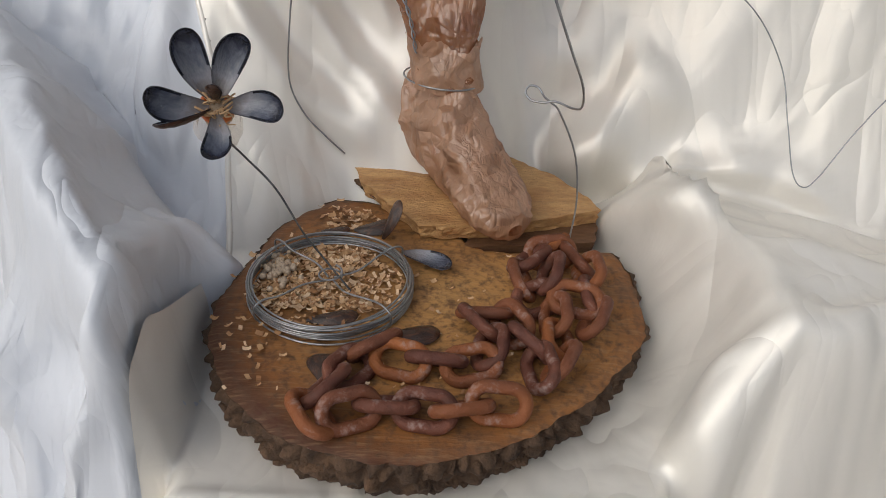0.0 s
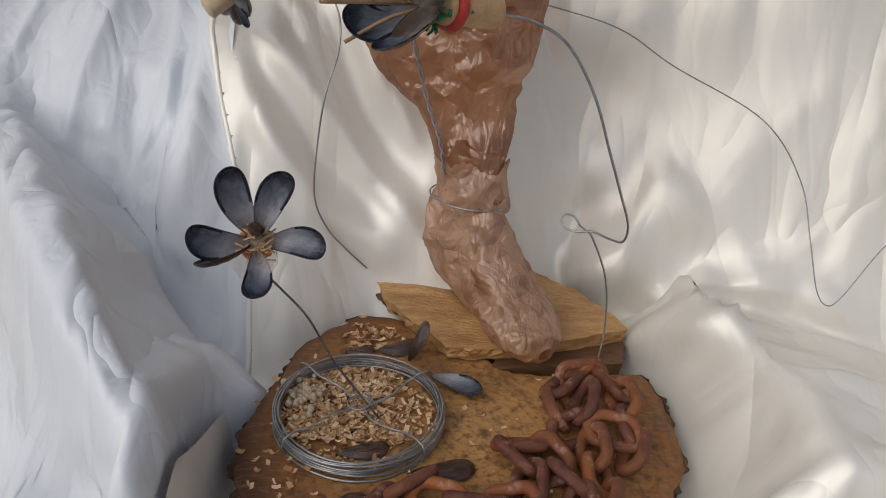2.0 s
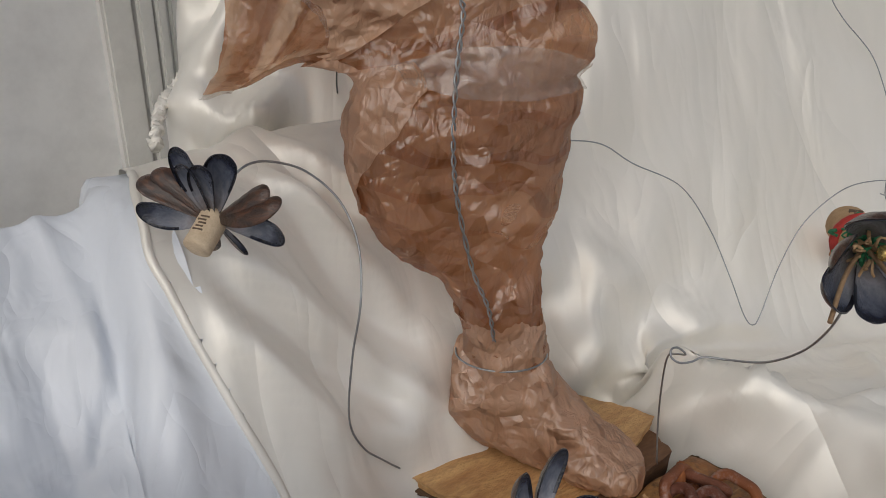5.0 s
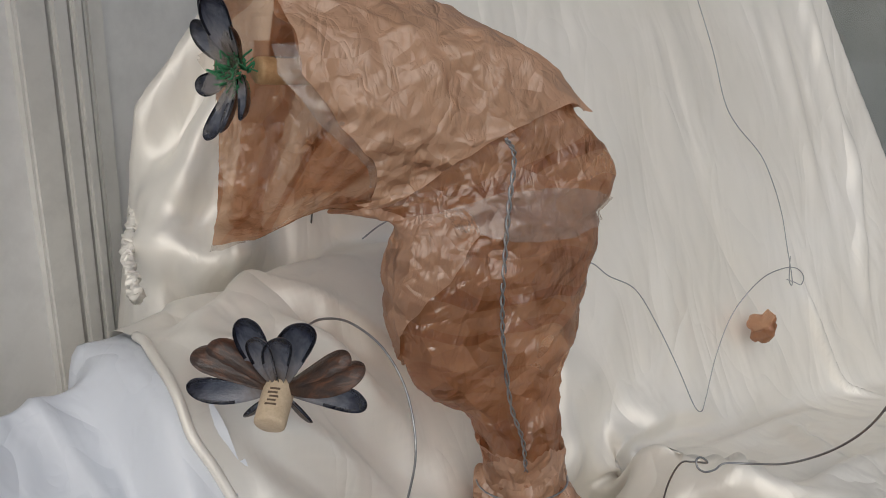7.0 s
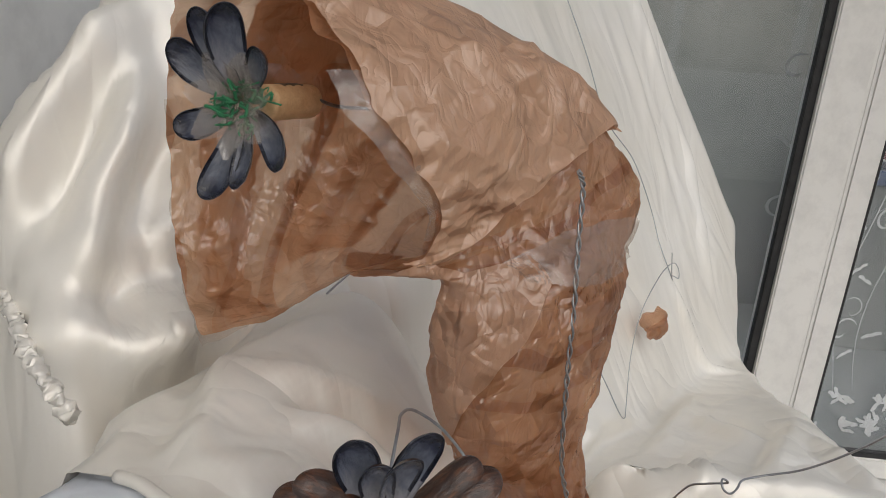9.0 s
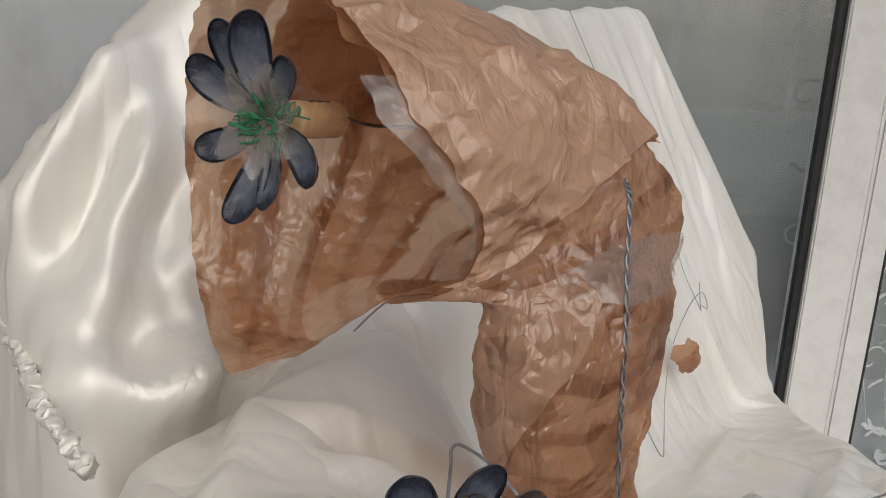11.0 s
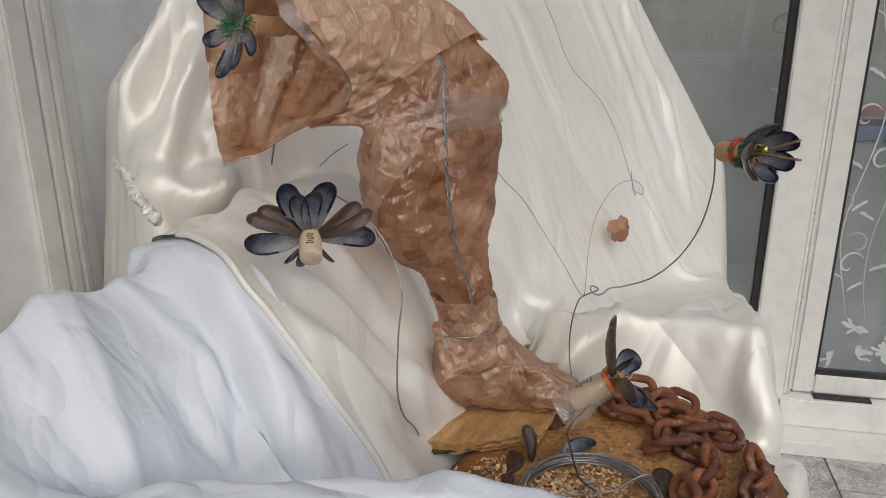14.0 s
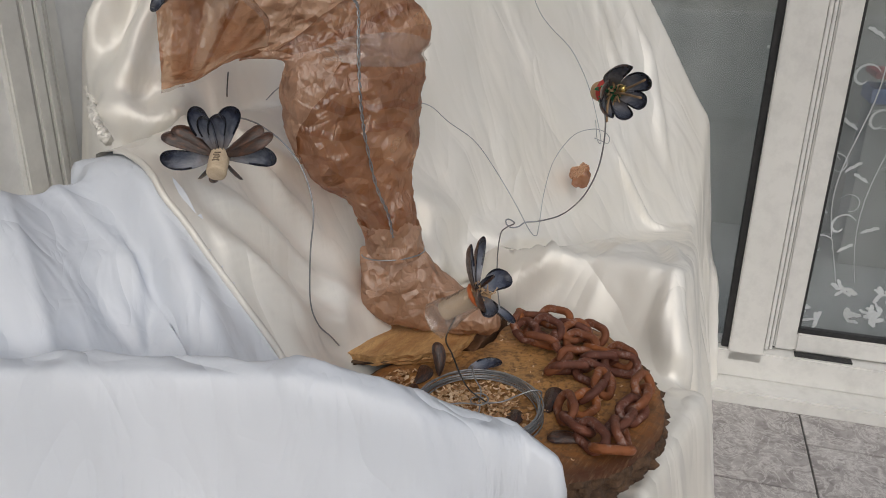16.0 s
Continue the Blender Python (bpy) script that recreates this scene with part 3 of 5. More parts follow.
def form(x, y):
    """Height of the padded seat, arms and back under the cloths."""
    seat = 0.632 + 0 * x
    bend = 0.06 * (1 - sstep(-0.26, 0.04, x))
    back = (y - bend + 0.275 * x - 0.026) / 0.466
    z = smax(seat, back, 0.06)
    # soft hump behind the log, beside the leg
    foot = 0.215 - 0.055 * (1 - sstep(-0.38, -0.2, x))
    hump = 0.645 + (y - foot) * 1.85
    crown = 1.045 - 0.30 * np.clip(y - 0.46, 0, 1) + 0 * x
    hump = -smax(-hump, -crown, 0.12)
    hump = hump * (1 - sstep(0.54, 0.64, y)) + 0.7 * sstep(0.54, 0.64, y)
    hump = 0.6 + (hump - 0.6) * (1 - sstep(-0.14, 0.16, x + 0.06 * np.sin(9 * y))) * sstep(-0.52, -0.43, x)
    z = smax(z, hump, 0.06)
    # fold ridge on the seat beside the log, up to its front corner
    ridge = 0.80 - 2.4 * np.abs(x - 0.21 + 0.20 * np.clip(y + 0.02, 0, 1)) * (x < 0.21)
    ridge = 0.60 + (ridge - 0.60) * sstep(-0.2, -0.12, y) * (1 - sstep(0.2, 0.34, y))
    right = 0.80 - 0.26 * np.clip(x - 0.21, 0, 1) - 0.30 * np.clip(y + 0.02, 0, 0.4)
    z = smax(z, np.where(x < 0.21, ridge, right), 0.08)
    # left arm: its outer rim, a hollow, and a ridge at the back
    rise = np.clip(y + 0.13, 0, 0.8)
    rim = -0.375 - 0.62 * rise ** 0.8
    d = x - rim
    arm = 0.797 + 0.116 * sstep(-0.21, 0.08, y) + 0.0 * x
    arm = arm - 1.9 * np.clip(d * 0.75 - 0.035, 0, 0.14)
    arm = smax(arm, 1.03 + 0.05 * np.clip(x + 0.40, -0.5, 0) - 1.6 * np.abs(y - 0.475) ** 1.2, 0.05)
    arm = arm * (1 - sstep(0.50, 0.58, y)) + 0.4 * sstep(0.50, 0.58, y)
    inner = 1 - sstep(-0.365, -0.318, x - 0.12 * np.clip(0.1 - y, -0.4, 0))
    z = smax(z, 0.55 + (arm - 0.55) * inner, 0.03)
    # top of the back, then everything falls to the floor outside the form
    z = -smax(-z, -back_top(x), 0.03)
    z = -smax(-z, -(back_top(x) - (y - bend - (0.70 - 0.275 * x)) * 8), 0.03)
    fall = y + 0.215 - 0.02 * np.cos(5 * x)
    fall = np.minimum(fall, y + 0.13 - 0.26 * (x - 0.2) + 9 * (x < 0.12))
    fall = np.where(x < -0.33, np.minimum(np.minimum((x - rim) * 0.75, y + 0.165), np.where(x < -0.37, 0.54 - y, 9)), fall)
    fall = np.minimum(fall, right_edge(z) - x)
    fall = np.minimum(fall, np.where(y > 0.53, x + 0.335 - 0.55 * np.clip(y - 0.57, 0, 1), 1))
    z = z - np.clip(-fall, 0, 1) * 5.5
    return np.maximum(z, 0.004)


def seam(y):
    """Where the satin's hem lies on the white sheet."""
    return np.interp(y, [0.10, 0.16, 0.234, 0.263, 0.285, 0.32, 0.36, 0.425, 0.47, 0.52, 0.58], [-0.352, -0.355, -0.362, -0.377, -0.39, -0.408, -0.422, -0.412, -0.40, -0.40, -0.45])


def cloth(name, x0, x1, y0, y1, step, lift, keep, crease, material, label, edge=None):
    xs, ys = np.arange(x0, x1, step), np.arange(y0, y1, step)
    gx, gy = np.meshgrid(xs, ys)
    z = form(gx, gy)
    for _ in range(3):
        z[1:-1, 1:-1] = (z[1:-1, 1:-1] * 4 + z[:-2, 1:-1] + z[2:, 1:-1] + z[1:-1, :-2] + z[1:-1, 2:]) / 8
    zy, zx = np.gradient(z, step)
    ln = np.sqrt(1 + zx * zx + zy * zy)
    nx, ny, nz = -zx / ln, -zy / ln, 1 / ln
    amp = lift + crease(gx, gy, z)
    px, py, pz = gx + nx * amp, gy + ny * amp, np.maximum(z + nz * amp, 0.003)
    ok = keep(gx, gy, z)
    if edge:
        # the first column inside is drawn onto the edge line
        shift = edge(gy) - gx
        near = ok & ~np.roll(ok, 1, axis=1) & (np.abs(shift) < 1.5 * step)
        px, pz = px + np.where(near, shift, 0), pz + np.where(near, zx * shift, 0)
    w = z.shape[1]
    use = ok[:-1, :-1] & ok[1:, :-1] & ok[:-1, 1:] & ok[1:, 1:]
    idx = -np.ones(z.size, int)
    jj, ii = np.nonzero(use)
    a = jj * w + ii
    quads = np.stack([a, a + 1, a + w + 1, a + w], 1)
    used = np.unique(quads)
    idx[used] = np.arange(len(used))
    co = np.stack([px.ravel(), py.ravel(), pz.ravel()], 1)[used]
    ob = mesh_object(name, co.tolist(), idx[quads].tolist(), material)
    return tagged(ob, label, "cloth")


def ridge_line(x, y, x0, y0, x1, y1, amp, width):
    """One soft fold along a line, fading at both ends."""
    dx, dy = x1 - x0, y1 - y0
    n = math.hypot(dx, dy)
    t = ((x - x0) * dx + (y - y0) * dy) / (n * n)
    d = ((x - x0) * -dy + (y - y0) * dx) / n + 0.25 * width * soft_noise(x * 9, y * 9)
    return amp * (np.exp(-(d / width) ** 2) - 0.45 * np.exp(-((d - 1.9 * width) / width) ** 2)) * sstep(-0.15, 0.25, t) * (1 - sstep(0.7, 1.15, t))


SEAT_FOLDS = [  # from x, y to x, y; height, width
    (0.036, 0.335, 0.149, 0.334, 0.030, 0.020), (0.06, 0.285, 0.17, 0.265, -0.022, 0.028), (0.12, 0.207, 0.19, 0.078, 0.022, 0.016), (0.092, 0.313, 0.12, 0.207, 0.015, 0.016),
    (-0.011, 0.416, 0.231, 0.341, 0.015, 0.020), (0.189, -0.088, 0.15, -0.15, 0.02, 0.02), (0.167, 0.295, 0.318, 0.272, 0.020, 0.018), (0.48, 0.131, 0.337, 0.017, 0.014, 0.022),
    (0.41, 0.239, 0.224, 0.319, 0.012, 0.015), (0.30, 0.17, 0.62, 0.12, 0.012, 0.02), (0.22, 0.02, 0.45, -0.02, 0.014, 0.018), (0.25, -0.10, 0.40, -0.03, 0.012, 0.014)]
BACK_FOLDS = [
    (-0.007, 0.498, 0.152, 0.459, 0.016, 0.024), (0.13, 0.47, 0.40, 0.43, 0.010, 0.03), (0.716, 0.226, 0.790, 0.050, 0.013, 0.009), (0.826, 0.40, 0.826, 0.25, 0.008, 0.02), (0.989, 0.28, 0.89, 0.14, 0.010, 0.02),
    (0.93, 0.40, 0.95, 0.22, 0.008, 0.018), (0.35, 0.52, 0.75, 0.36, 0.006, 0.03)]
LEFT_FOLDS = [
    (-0.398, 0.324, -0.287, 0.281, 0.014, 0.015), (-0.30, 0.283, -0.173, 0.275, 0.014, 0.015), (-0.356, 0.359, -0.235, 0.317, 0.013, 0.014), (-0.25, 0.320, -0.161, 0.296, 0.012, 0.013), (-0.275, 0.423, -0.167, 0.346, 0.014, 0.015),
    (-0.101, 0.704, -0.245, 0.726, 0.034, 0.014), (-0.122, 0.679, -0.264, 0.661, 0.030, 0.013), (-0.287, 0.656, -0.163, 0.599, 0.032, 0.013), (-0.259, 0.667, -0.142, 0.625, 0.026, 0.012), (-0.266, 0.632, -0.164, 0.604, 0.024, 0.012),
    (-0.374, 0.448, -0.229, 0.502, 0.012, 0.016), (-0.24, 0.500, -0.131, 0.479, 0.010, 0.015), (-0.297, 0.428, -0.206, 0.36, 0.012, 0.014)]


def sharp(u, v):
    """Narrow crests along winding lines, from 0 to 1."""
    return (1 - np.abs(soft_noise(u, v))) ** 4


def satin_creases(x, y, z):
    c = 1.25 * sum(ridge_line(x, y, *f) for f in SEAT_FOLDS + BACK_FOLDS + LEFT_FOLDS)
    warp = 0.6 * soft_noise(x * 5 + 7, y * 5)
    left = (1 - sstep(-0.05, 0.10, x)) * sstep(0.10, 0.2, y) * (1 - sstep(0.44, 0.55, y))
    c = c + left * (0.011 * ((1 - np.abs(np.sin((y + 0.75 * x) * 21 + 2 * warp))) ** 1.5 - 0.3) + 0.003 * ((1 - np.abs(np.sin((y + 0.9 * x) * 47 + 4 * warp))) ** 1.5 - 0.3))
    def crest(t):
        return (1 - np.abs(np.sin(t))) ** 1.6 - 0.3
    hang = sstep(0.25, 0.5, x) * sstep(0.85, 1.25, z)
    c = c + hang * (0.005 * crest((x - 0.20 * y) * 17 + 2.2 * warp) + 0.0008 * crest((x + 0.3 * y) * 41 + 3 * warp))
    side = sstep(0.72, 0.98, x) * sstep(0.62, 0.8, z)
    c = c + side * 0.003 * crest((x + 0.25 * y) * 30 + 2 * warp)
    skirt = 1 - sstep(0.45, 0.60, z)
    c = c + skirt * 0.022 * crest((x - 0.6 * y) * 24 + 3 * warp)
    lefttop = (1 - sstep(-0.10, 0.06, x)) * sstep(0.55, 0.62, y)
    c = c + lefttop * (0.006 * crest((x * 0.9 - 0.35 * y) * 34 + 2.5 * warp) + 0.002 * crest((x * 1.1 + 0.2 * y) * 75 + 4 * warp))
    seat = sstep(0.10, 0.25, x) * (1 - sstep(0.85, 1.0, z))
    c = c + seat * sstep(0.5, 0.7, z) * (0.005 * crest((y + 0.7 * x) * 22 + 2.5 * warp) + 0.0015 * crest((y + 0.5 * x) * 47 + 4 * warp))
    fan = sstep(0.05, 0.2, x) * sstep(0.8, 0.95, z) * (1 - sstep(0.6, 0.9, x))
    c = c + fan * 0.006 * crest((y * 1.3 + 0.62 * x) * 19 + 2.4 * warp)
    return (c + 0.005 * soft_noise(x * 9, y * 9)) * sstep(0.004, 0.05, np.abs(x - seam(y)))


def sheet_creases(x, y, z):
    """Sharp crossing creases, as in stiff thin sheeting."""
    c, rng = 0 * x, np.random.RandomState(11)
    rim = -0.375 - 0.62 * np.clip(y + 0.13, 0, 0.8) ** 0.8
    calm = 0.2 + 0.8 * sstep(0.015, 0.09, np.abs(x - rim))
    for k in range(9):
        a, f = rng.uniform(0, math.pi), 2.5 + 1.2 * k
        t = (x * math.cos(a) + y * math.sin(a)) * f + rng.uniform() + 0.25 * soft_noise(x * 3 + k, y * 3)
        tri = np.abs(t % 1 - 0.5) * 2
        patch = sstep(-0.1, 0.4, soft_noise(x * 4.5 + 9 * k, y * 4.5 + 5 * k))
        c = c + patch * (0.030 / (1 + 0.30 * k)) * ((1 - tri) ** 3 - 0.25)
    for cx, cy, n in ((-0.37, -0.10, 9), (-0.52, 0.30, 7), (-0.43, 0.20, 8)):
        r, a = np.hypot(x - cx, y - cy), np.arctan2(y - cy, x - cx)
        c = c + 0.009 * np.abs(np.sin(a * n / 2 + 0.7 * soft_noise(x * 6, y * 6))) * np.exp(-(r / 0.14) ** 2) * sstep(0.0, 0.03, r)
    top = 1 - sstep(0.70, 0.79, z)
    u = (x - y) * 0.8
    hang = 0.045 * (sharp(u * 4 + 1.2 * z, z * 3.4 + u) - 0.3) + 0.02 * (sharp(u * 8 - 3 * z, z * 6 + 2 * u) - 0.3) + 0.012 * (sharp(u * 13 + 5 * z, z * 9 - 3 * u) - 0.3) + 0.02 * np.abs(soft_noise(u * 3 + 5, z * 7 - 2 * u))
    return (c * calm * (1 - top) + top * hang) * sstep(0.004, 0.06, np.abs(x - seam(y)) + (y < 0.08))


satin = cloth("satin_cloth", -0.62, 1.32, -0.42, 1.05, 0.006, 0.006, lambda x, y, z: (x > seam(y)) & (z > 0.01), satin_creases, SATIN,
              "creased cream satin cloth draped over a seat and its back", seam)
sheet = cloth("white_sheet", -1.3, -0.25, -0.45, 0.8, 0.0055, 0.0, lambda x, y, z: (x < seam(y) + 0.03) & (z > 0.01), sheet_creases, SHEET,
              "bluish white plastic-like sheet draped over an armrest")


def on_form(x, y, lift=0.008):
    return Vector((x, y, float(form(np.array([[x]]), np.array([[y]]))[0, 0]) + lift))


# rolled hem along the satin's edge, and its gathered corner
line = [on_form(float(seam(y)) + 0.002, y, 0.006) for y in np.arange(0.12, 0.50, 0.02)]
v, f = tube(spline(line, 4), 0.0045, 8)
mesh_object("hem", v, f, SATIN, satin)
v, f = tube(spline([(-0.232, 0.775, 1.066), (-0.272, 0.709, 1.058), (-0.318, 0.640, 1.048), (-0.348, 0.570, 1.030)], 60), 0.008, 12,
            taper=lambda t: 0.6 + 0.22 * abs(math.sin(t * 120 + 2 * math.sin(t * 19))) + 0.12 * math.sin(t * 53))
v = [p + noise.noise_vector(p * 190) * 0.005 for p in v]
mesh_object("gathered_edge", v, f, SATIN, satin)

# ---- log slice ----
LOG_TOP = 0.70
LOG_ANGLES = [-180, -162, -123, -100, -76, -50, -28, -7, 10, 30, 36, 50, 62, 75, 100, 112, 122, 145, 160, 180]
LOG_RADII = [0.222, 0.226, 0.222, 0.210, 0.196, 0.190, 0.196, 0.218, 0.226, 0.240, 0.192, 0.140, 0.126, 0.130, 0.18, 0.22, 0.245, 0.228, 0.216, 0.222]


def log_radius(a, rough=1.0):
    r = float(np.interp(math.degrees((a + math.pi) % (2 * math.pi) - math.pi), LOG_ANGLES, LOG_RADII))
    return r + rough * (0.005 * noise.noise(Vector((math.cos(a) * 4, math.sin(a) * 4, 0))) + 0.003 * noise.noise(Vector((math.cos(a) * 17, math.sin(a) * 17, 5))))


log = thing("log_slice", (-0.1, 0.008, 0.635), "thick round slice of log with rough bark lying on satin", "log")
n, verts, faces = 360, [], []
rings = 26
for ring in range(rings):
    for k in range(n):
        a = 2 * math.pi * k / n
        r = log_radius(a) * (ring / (rings - 1))
        x, y = r * math.cos(a), r * math.sin(a)
        dip = -0.004 * max(0, (ring / (rings - 1) - 0.93) / 0.07) ** 2
        # drying crack inside the bark
        crack = math.exp(-((r - log_radius(a) + 0.026 + 0.006 * math.sin(a * 9)) / 0.0022) ** 2) * (1 if -0.75 < (a if a < math.pi else a - 2 * math.pi) < 0.45 else 0)
        verts.append((x, y, LOG_TOP - 0.635 + dip + 0.0015 * fbm(x * 25, y * 25) - 0.007 * crack))
for ring in range(rings - 1):
    for k in range(n):
        faces.append((ring * n + k, (ring + 1) * n + k, (ring + 1) * n + (k + 1) % n, ring * n + (k + 1) % n))
mesh_object("sawn_face", verts, faces, LOGTOP, log)
verts, faces, rows = [], [], 22
for j in range(rows):
    t = j / (rows - 1)
    for k in range(n):
        a = 2 * math.pi * k / n
        q = Vector((math.cos(a) * 7, math.sin(a) * 7, t * 1.1))
        dist = noise.voronoi(Vector((q.x, q.y, q.z * 1.7)) * 1.7 + 0.35 * noise.noise_vector(q * 1.3))[0]
        plate = min(1.0, (dist[1] - dist[0]) * 3.2)
        r = log_radius(a) - 0.004 - 0.014 * t + 0.013 * plate * math.sin(math.pi * min(0.15 + t, 1)) ** 0.5 + 0.006 * fbm(*(q * 3))
        if j == 0:
            r = log_radius(a)
        verts.append((r * math.cos(a), r * math.sin(a), 0.061 * (1 - t) + (0.0 if j else 0.0005) - 0.006 * t * (0.5 + noise.noise(q))))
for j in range(rows - 1):
    for k in range(n):
        faces.append((j * n + k, j * n + (k + 1) % n, (j + 1) * n + (k + 1) % n, (j + 1) * n + k)[::-1])
mesh_object("bark", verts, faces, BARK, log)


# ---- boards under the foot ----
def slab(outline, z0, z1, jag, seed, steps=10):
    """A board with a torn outline: top, bottom and rough sides."""
    pts, n = [], len(outline)
    for i in range(n):
        a, b = Vector(outline[i]), Vector(outline[(i + 1) % n])
        for k in range(steps):
            p = a.lerp(b, k / steps)
            w = noise.noise(Vector((p.x * 60, p.y * 60, seed))) * jag
            pts.append(Vector((p.x + w, p.y + w * 0.7)))
    m, c = len(pts), sum(pts, Vector((0, 0))) / len(pts)
    verts, faces = [], []
    for j in range(6):
        t = j / 5
        for p in pts:
            pull = 0.004 * noise.noise(Vector((p.x * 90, p.y * 90, j * 0.9 + seed))) + (0.006 * t)
            q = p + (c - p).normalized() * pull
            verts.append((q.x, q.y, z1 + (z0 - z1) * t + (0.0012 * noise.noise(Vector((p.x * 30, p.y * 30, 1))) if j == 0 else 0)))
    for j in range(5):
        faces += [(j * m + k, (j + 1) * m + k, (j + 1) * m + (k + 1) % m, j * m + (k + 1) % m) for k in range(m)]
    base = len(verts)
    for s in (0.75, 0.5, 0.25):
        for p in pts:
            q = c + (p - c) * s
            verts.append((q.x, q.y, z1 + 0.0016 * noise.noise(Vector((q.x * 30, q.y * 30, 1))) + 0.001))
    ringstart = [0, base, base + m, base + 2 * m]
    for i in range(3):
        a, b = ringstart[i], ringstart[i + 1]
        faces += [(a + k, a + (k + 1) % m, b + (k + 1) % m, b + k) for k in range(m)]
    verts.append((c.x, c.y, z1))
    faces += [(ringstart[3] + k, ringstart[3] + (k + 1) % m, len(verts) - 1) for k in range(m)]
    return verts, faces


v, f = slab([(-0.217, 0.283), (-0.133, 0.300), (-0.01, 0.310), (0.06, 0.25), (0.099, 0.182), (0.011, 0.149), (-0.063, 0.127), (-0.12, 0.128), (-0.157, 0.172), (-0.197, 0.223)], 0.702, 0.7215, 0.004, 2)
board = mesh_object("split_board", v, f, RAW, None, shade=False)
tagged(board, "pale split wooden board with torn edges on the log", "board")
v, f = slab([(-0.19, 0.215), (-0.225, 0.275), (-0.13, 0.29), (-0.155, 0.19)], 0.7012, 0.7080, 0.003, 6)
tagged(mesh_object("bark_strip", v, f, BARK, None, shade=False), "dark strip of bark under a split board", "bark")
v, f = slab([(-0.07, 0.118), (0.088, 0.142), (0.096, 0.186), (-0.05, 0.165)], 0.64, 0.7005, 0.002, 4)
tagged(mesh_object("wood_strip", v, f, DARKWOOD, None, shade=False), "dark stained wood offcut behind the log", "wood")

# ---- the leg of parcel tape ----
LEG = Vector((-0.105, 0.25, 0))
LF, LW = Vector((0.76, -0.65, 0)), Vector((0.65, 0.76, 0))
LEG_SECTIONS = [  # low edge (s, z), high edge (s, z), half width, sideways shift and slant
    (-0.033, 0.85, 0.052, 0.848, 0.036, 0, 0), (-0.043, 0.892, 0.043, 0.885, 0.036, 0.004, 0), (-0.066, 0.94, 0.036, 0.945, 0.042, 0.012, 0.006), (-0.108, 0.972, 0.038, 0.985, 0.046, 0.009, 0.018),
    (-0.127, 1.005, 0.049, 1.018, 0.052, 0.004, 0.028), (-0.144, 1.055, 0.054, 1.06, 0.056, 0.002, 0.032), (-0.149, 1.095, 0.058, 1.095, 0.056, 0.0, 0.032), (-0.147, 1.125, 0.061, 1.128, 0.052, -0.004, 0.03),
    (-0.144, 1.143, 0.051, 1.150, 0.05, -0.002, 0.026), (-0.150, 1.151, 0.063, 1.170, 0.05, 0.004, 0.022)]
THIGH_SECTIONS = [
    (-0.162, 1.153, 0.058, 1.202, 0.05, 0.012, 0.016), (-0.177, 1.154, 0.034, 1.230, 0.052, 0.018, 0.012), (-0.194, 1.153, 0.000, 1.270, 0.056, 0.024, 0.008), (-0.212, 1.149, -0.05, 1.303, 0.066, 0.029, 0.004),
    (-0.236, 1.137, -0.112, 1.326, 0.08, 0.03, 0), (-0.262, 1.120, -0.18, 1.338, 0.088, 0.029, 0), (-0.285, 1.112, -0.25, 1.343, 0.092, 0.028, 0), (-0.31, 1.106, -0.312, 1.336, 0.092, 0.028, 0)]
FOOT_SECTIONS = [
    (-0.048, 0.785, -0.048, 0.792, 0.004, 0, 0), (-0.042, 0.752, -0.046, 0.825, 0.024, 0, 0), (-0.013, 0.735, -0.040, 0.858, 0.034, 0, 0), (0.03, 0.727, 0.042, 0.858, 0.037, 0, 0),
    (0.07, 0.723, 0.070, 0.828, 0.039, 0, 0), (0.11, 0.7205, 0.112, 0.792, 0.041, 0, 0), (0.145, 0.7195, 0.148, 0.770, 0.038, 0, 0), (0.165, 0.721, 0.166, 0.757, 0.028, 0, 0), (0.173, 0.730, 0.173, 0.742, 0.006, 0, 0)]


def crest(v, seed=0.0):
    return 1 - 2 * abs(noise.noise(v + Vector((seed, seed * 0.7, 0))))


def crumple(p, run, turn):
    """Fine folds of tape pulled tight round the form, in metres."""
    w = p + 0.02 * noise.noise_vector(p * 11)
    soft = noise.noise(p * 12) * 0.0022
    return soft + 0.0027 * (crest(Vector((w.x, w.y, w.z * 2.0)) * 22, 3.7) - 0.5) + 0.0020 * (crest(w * 47, 9.1) - 0.5) + 0.0011 * (crest(p * 95, 1.3) - 0.5)


def draped(p, run, turn):
    """Long sharp creases of a loose sheet, running down along the thigh."""
    g = turn * 0.5
    w = 0.02 * noise.noise(p * 14)
    a = crest(Vector((run * 9 + g * 13, g * 30 - run * 14 + w * 40, 0)), 2.2)
    b = crest(Vector((run * 26 - g * 12, g * 22 + run * 10 + w * 50, 4)), 5.1)
    c = crest(Vector((run * 55, g * 48 + run * 20, 8)), 7.7)
    return max(0.0056 * (a - 0.4) + 0.0040 * (b - 0.4) + 0.0022 * (c - 0.4), -0.0025)


def packed(p, run, turn):
    """Heavily crushed tape, as on the foot."""
    w = p + 0.03 * noise.noise_vector(p * 13)
    return 0.0060 * (crest(w * 20, 3.7) - 0.5) + 0.0042 * (crest(w * 41, 1.9) - 0.5) + 0.0022 * (crest(p * 85, 5.5) - 0.5)


def level(value):
    return lambda turn: value


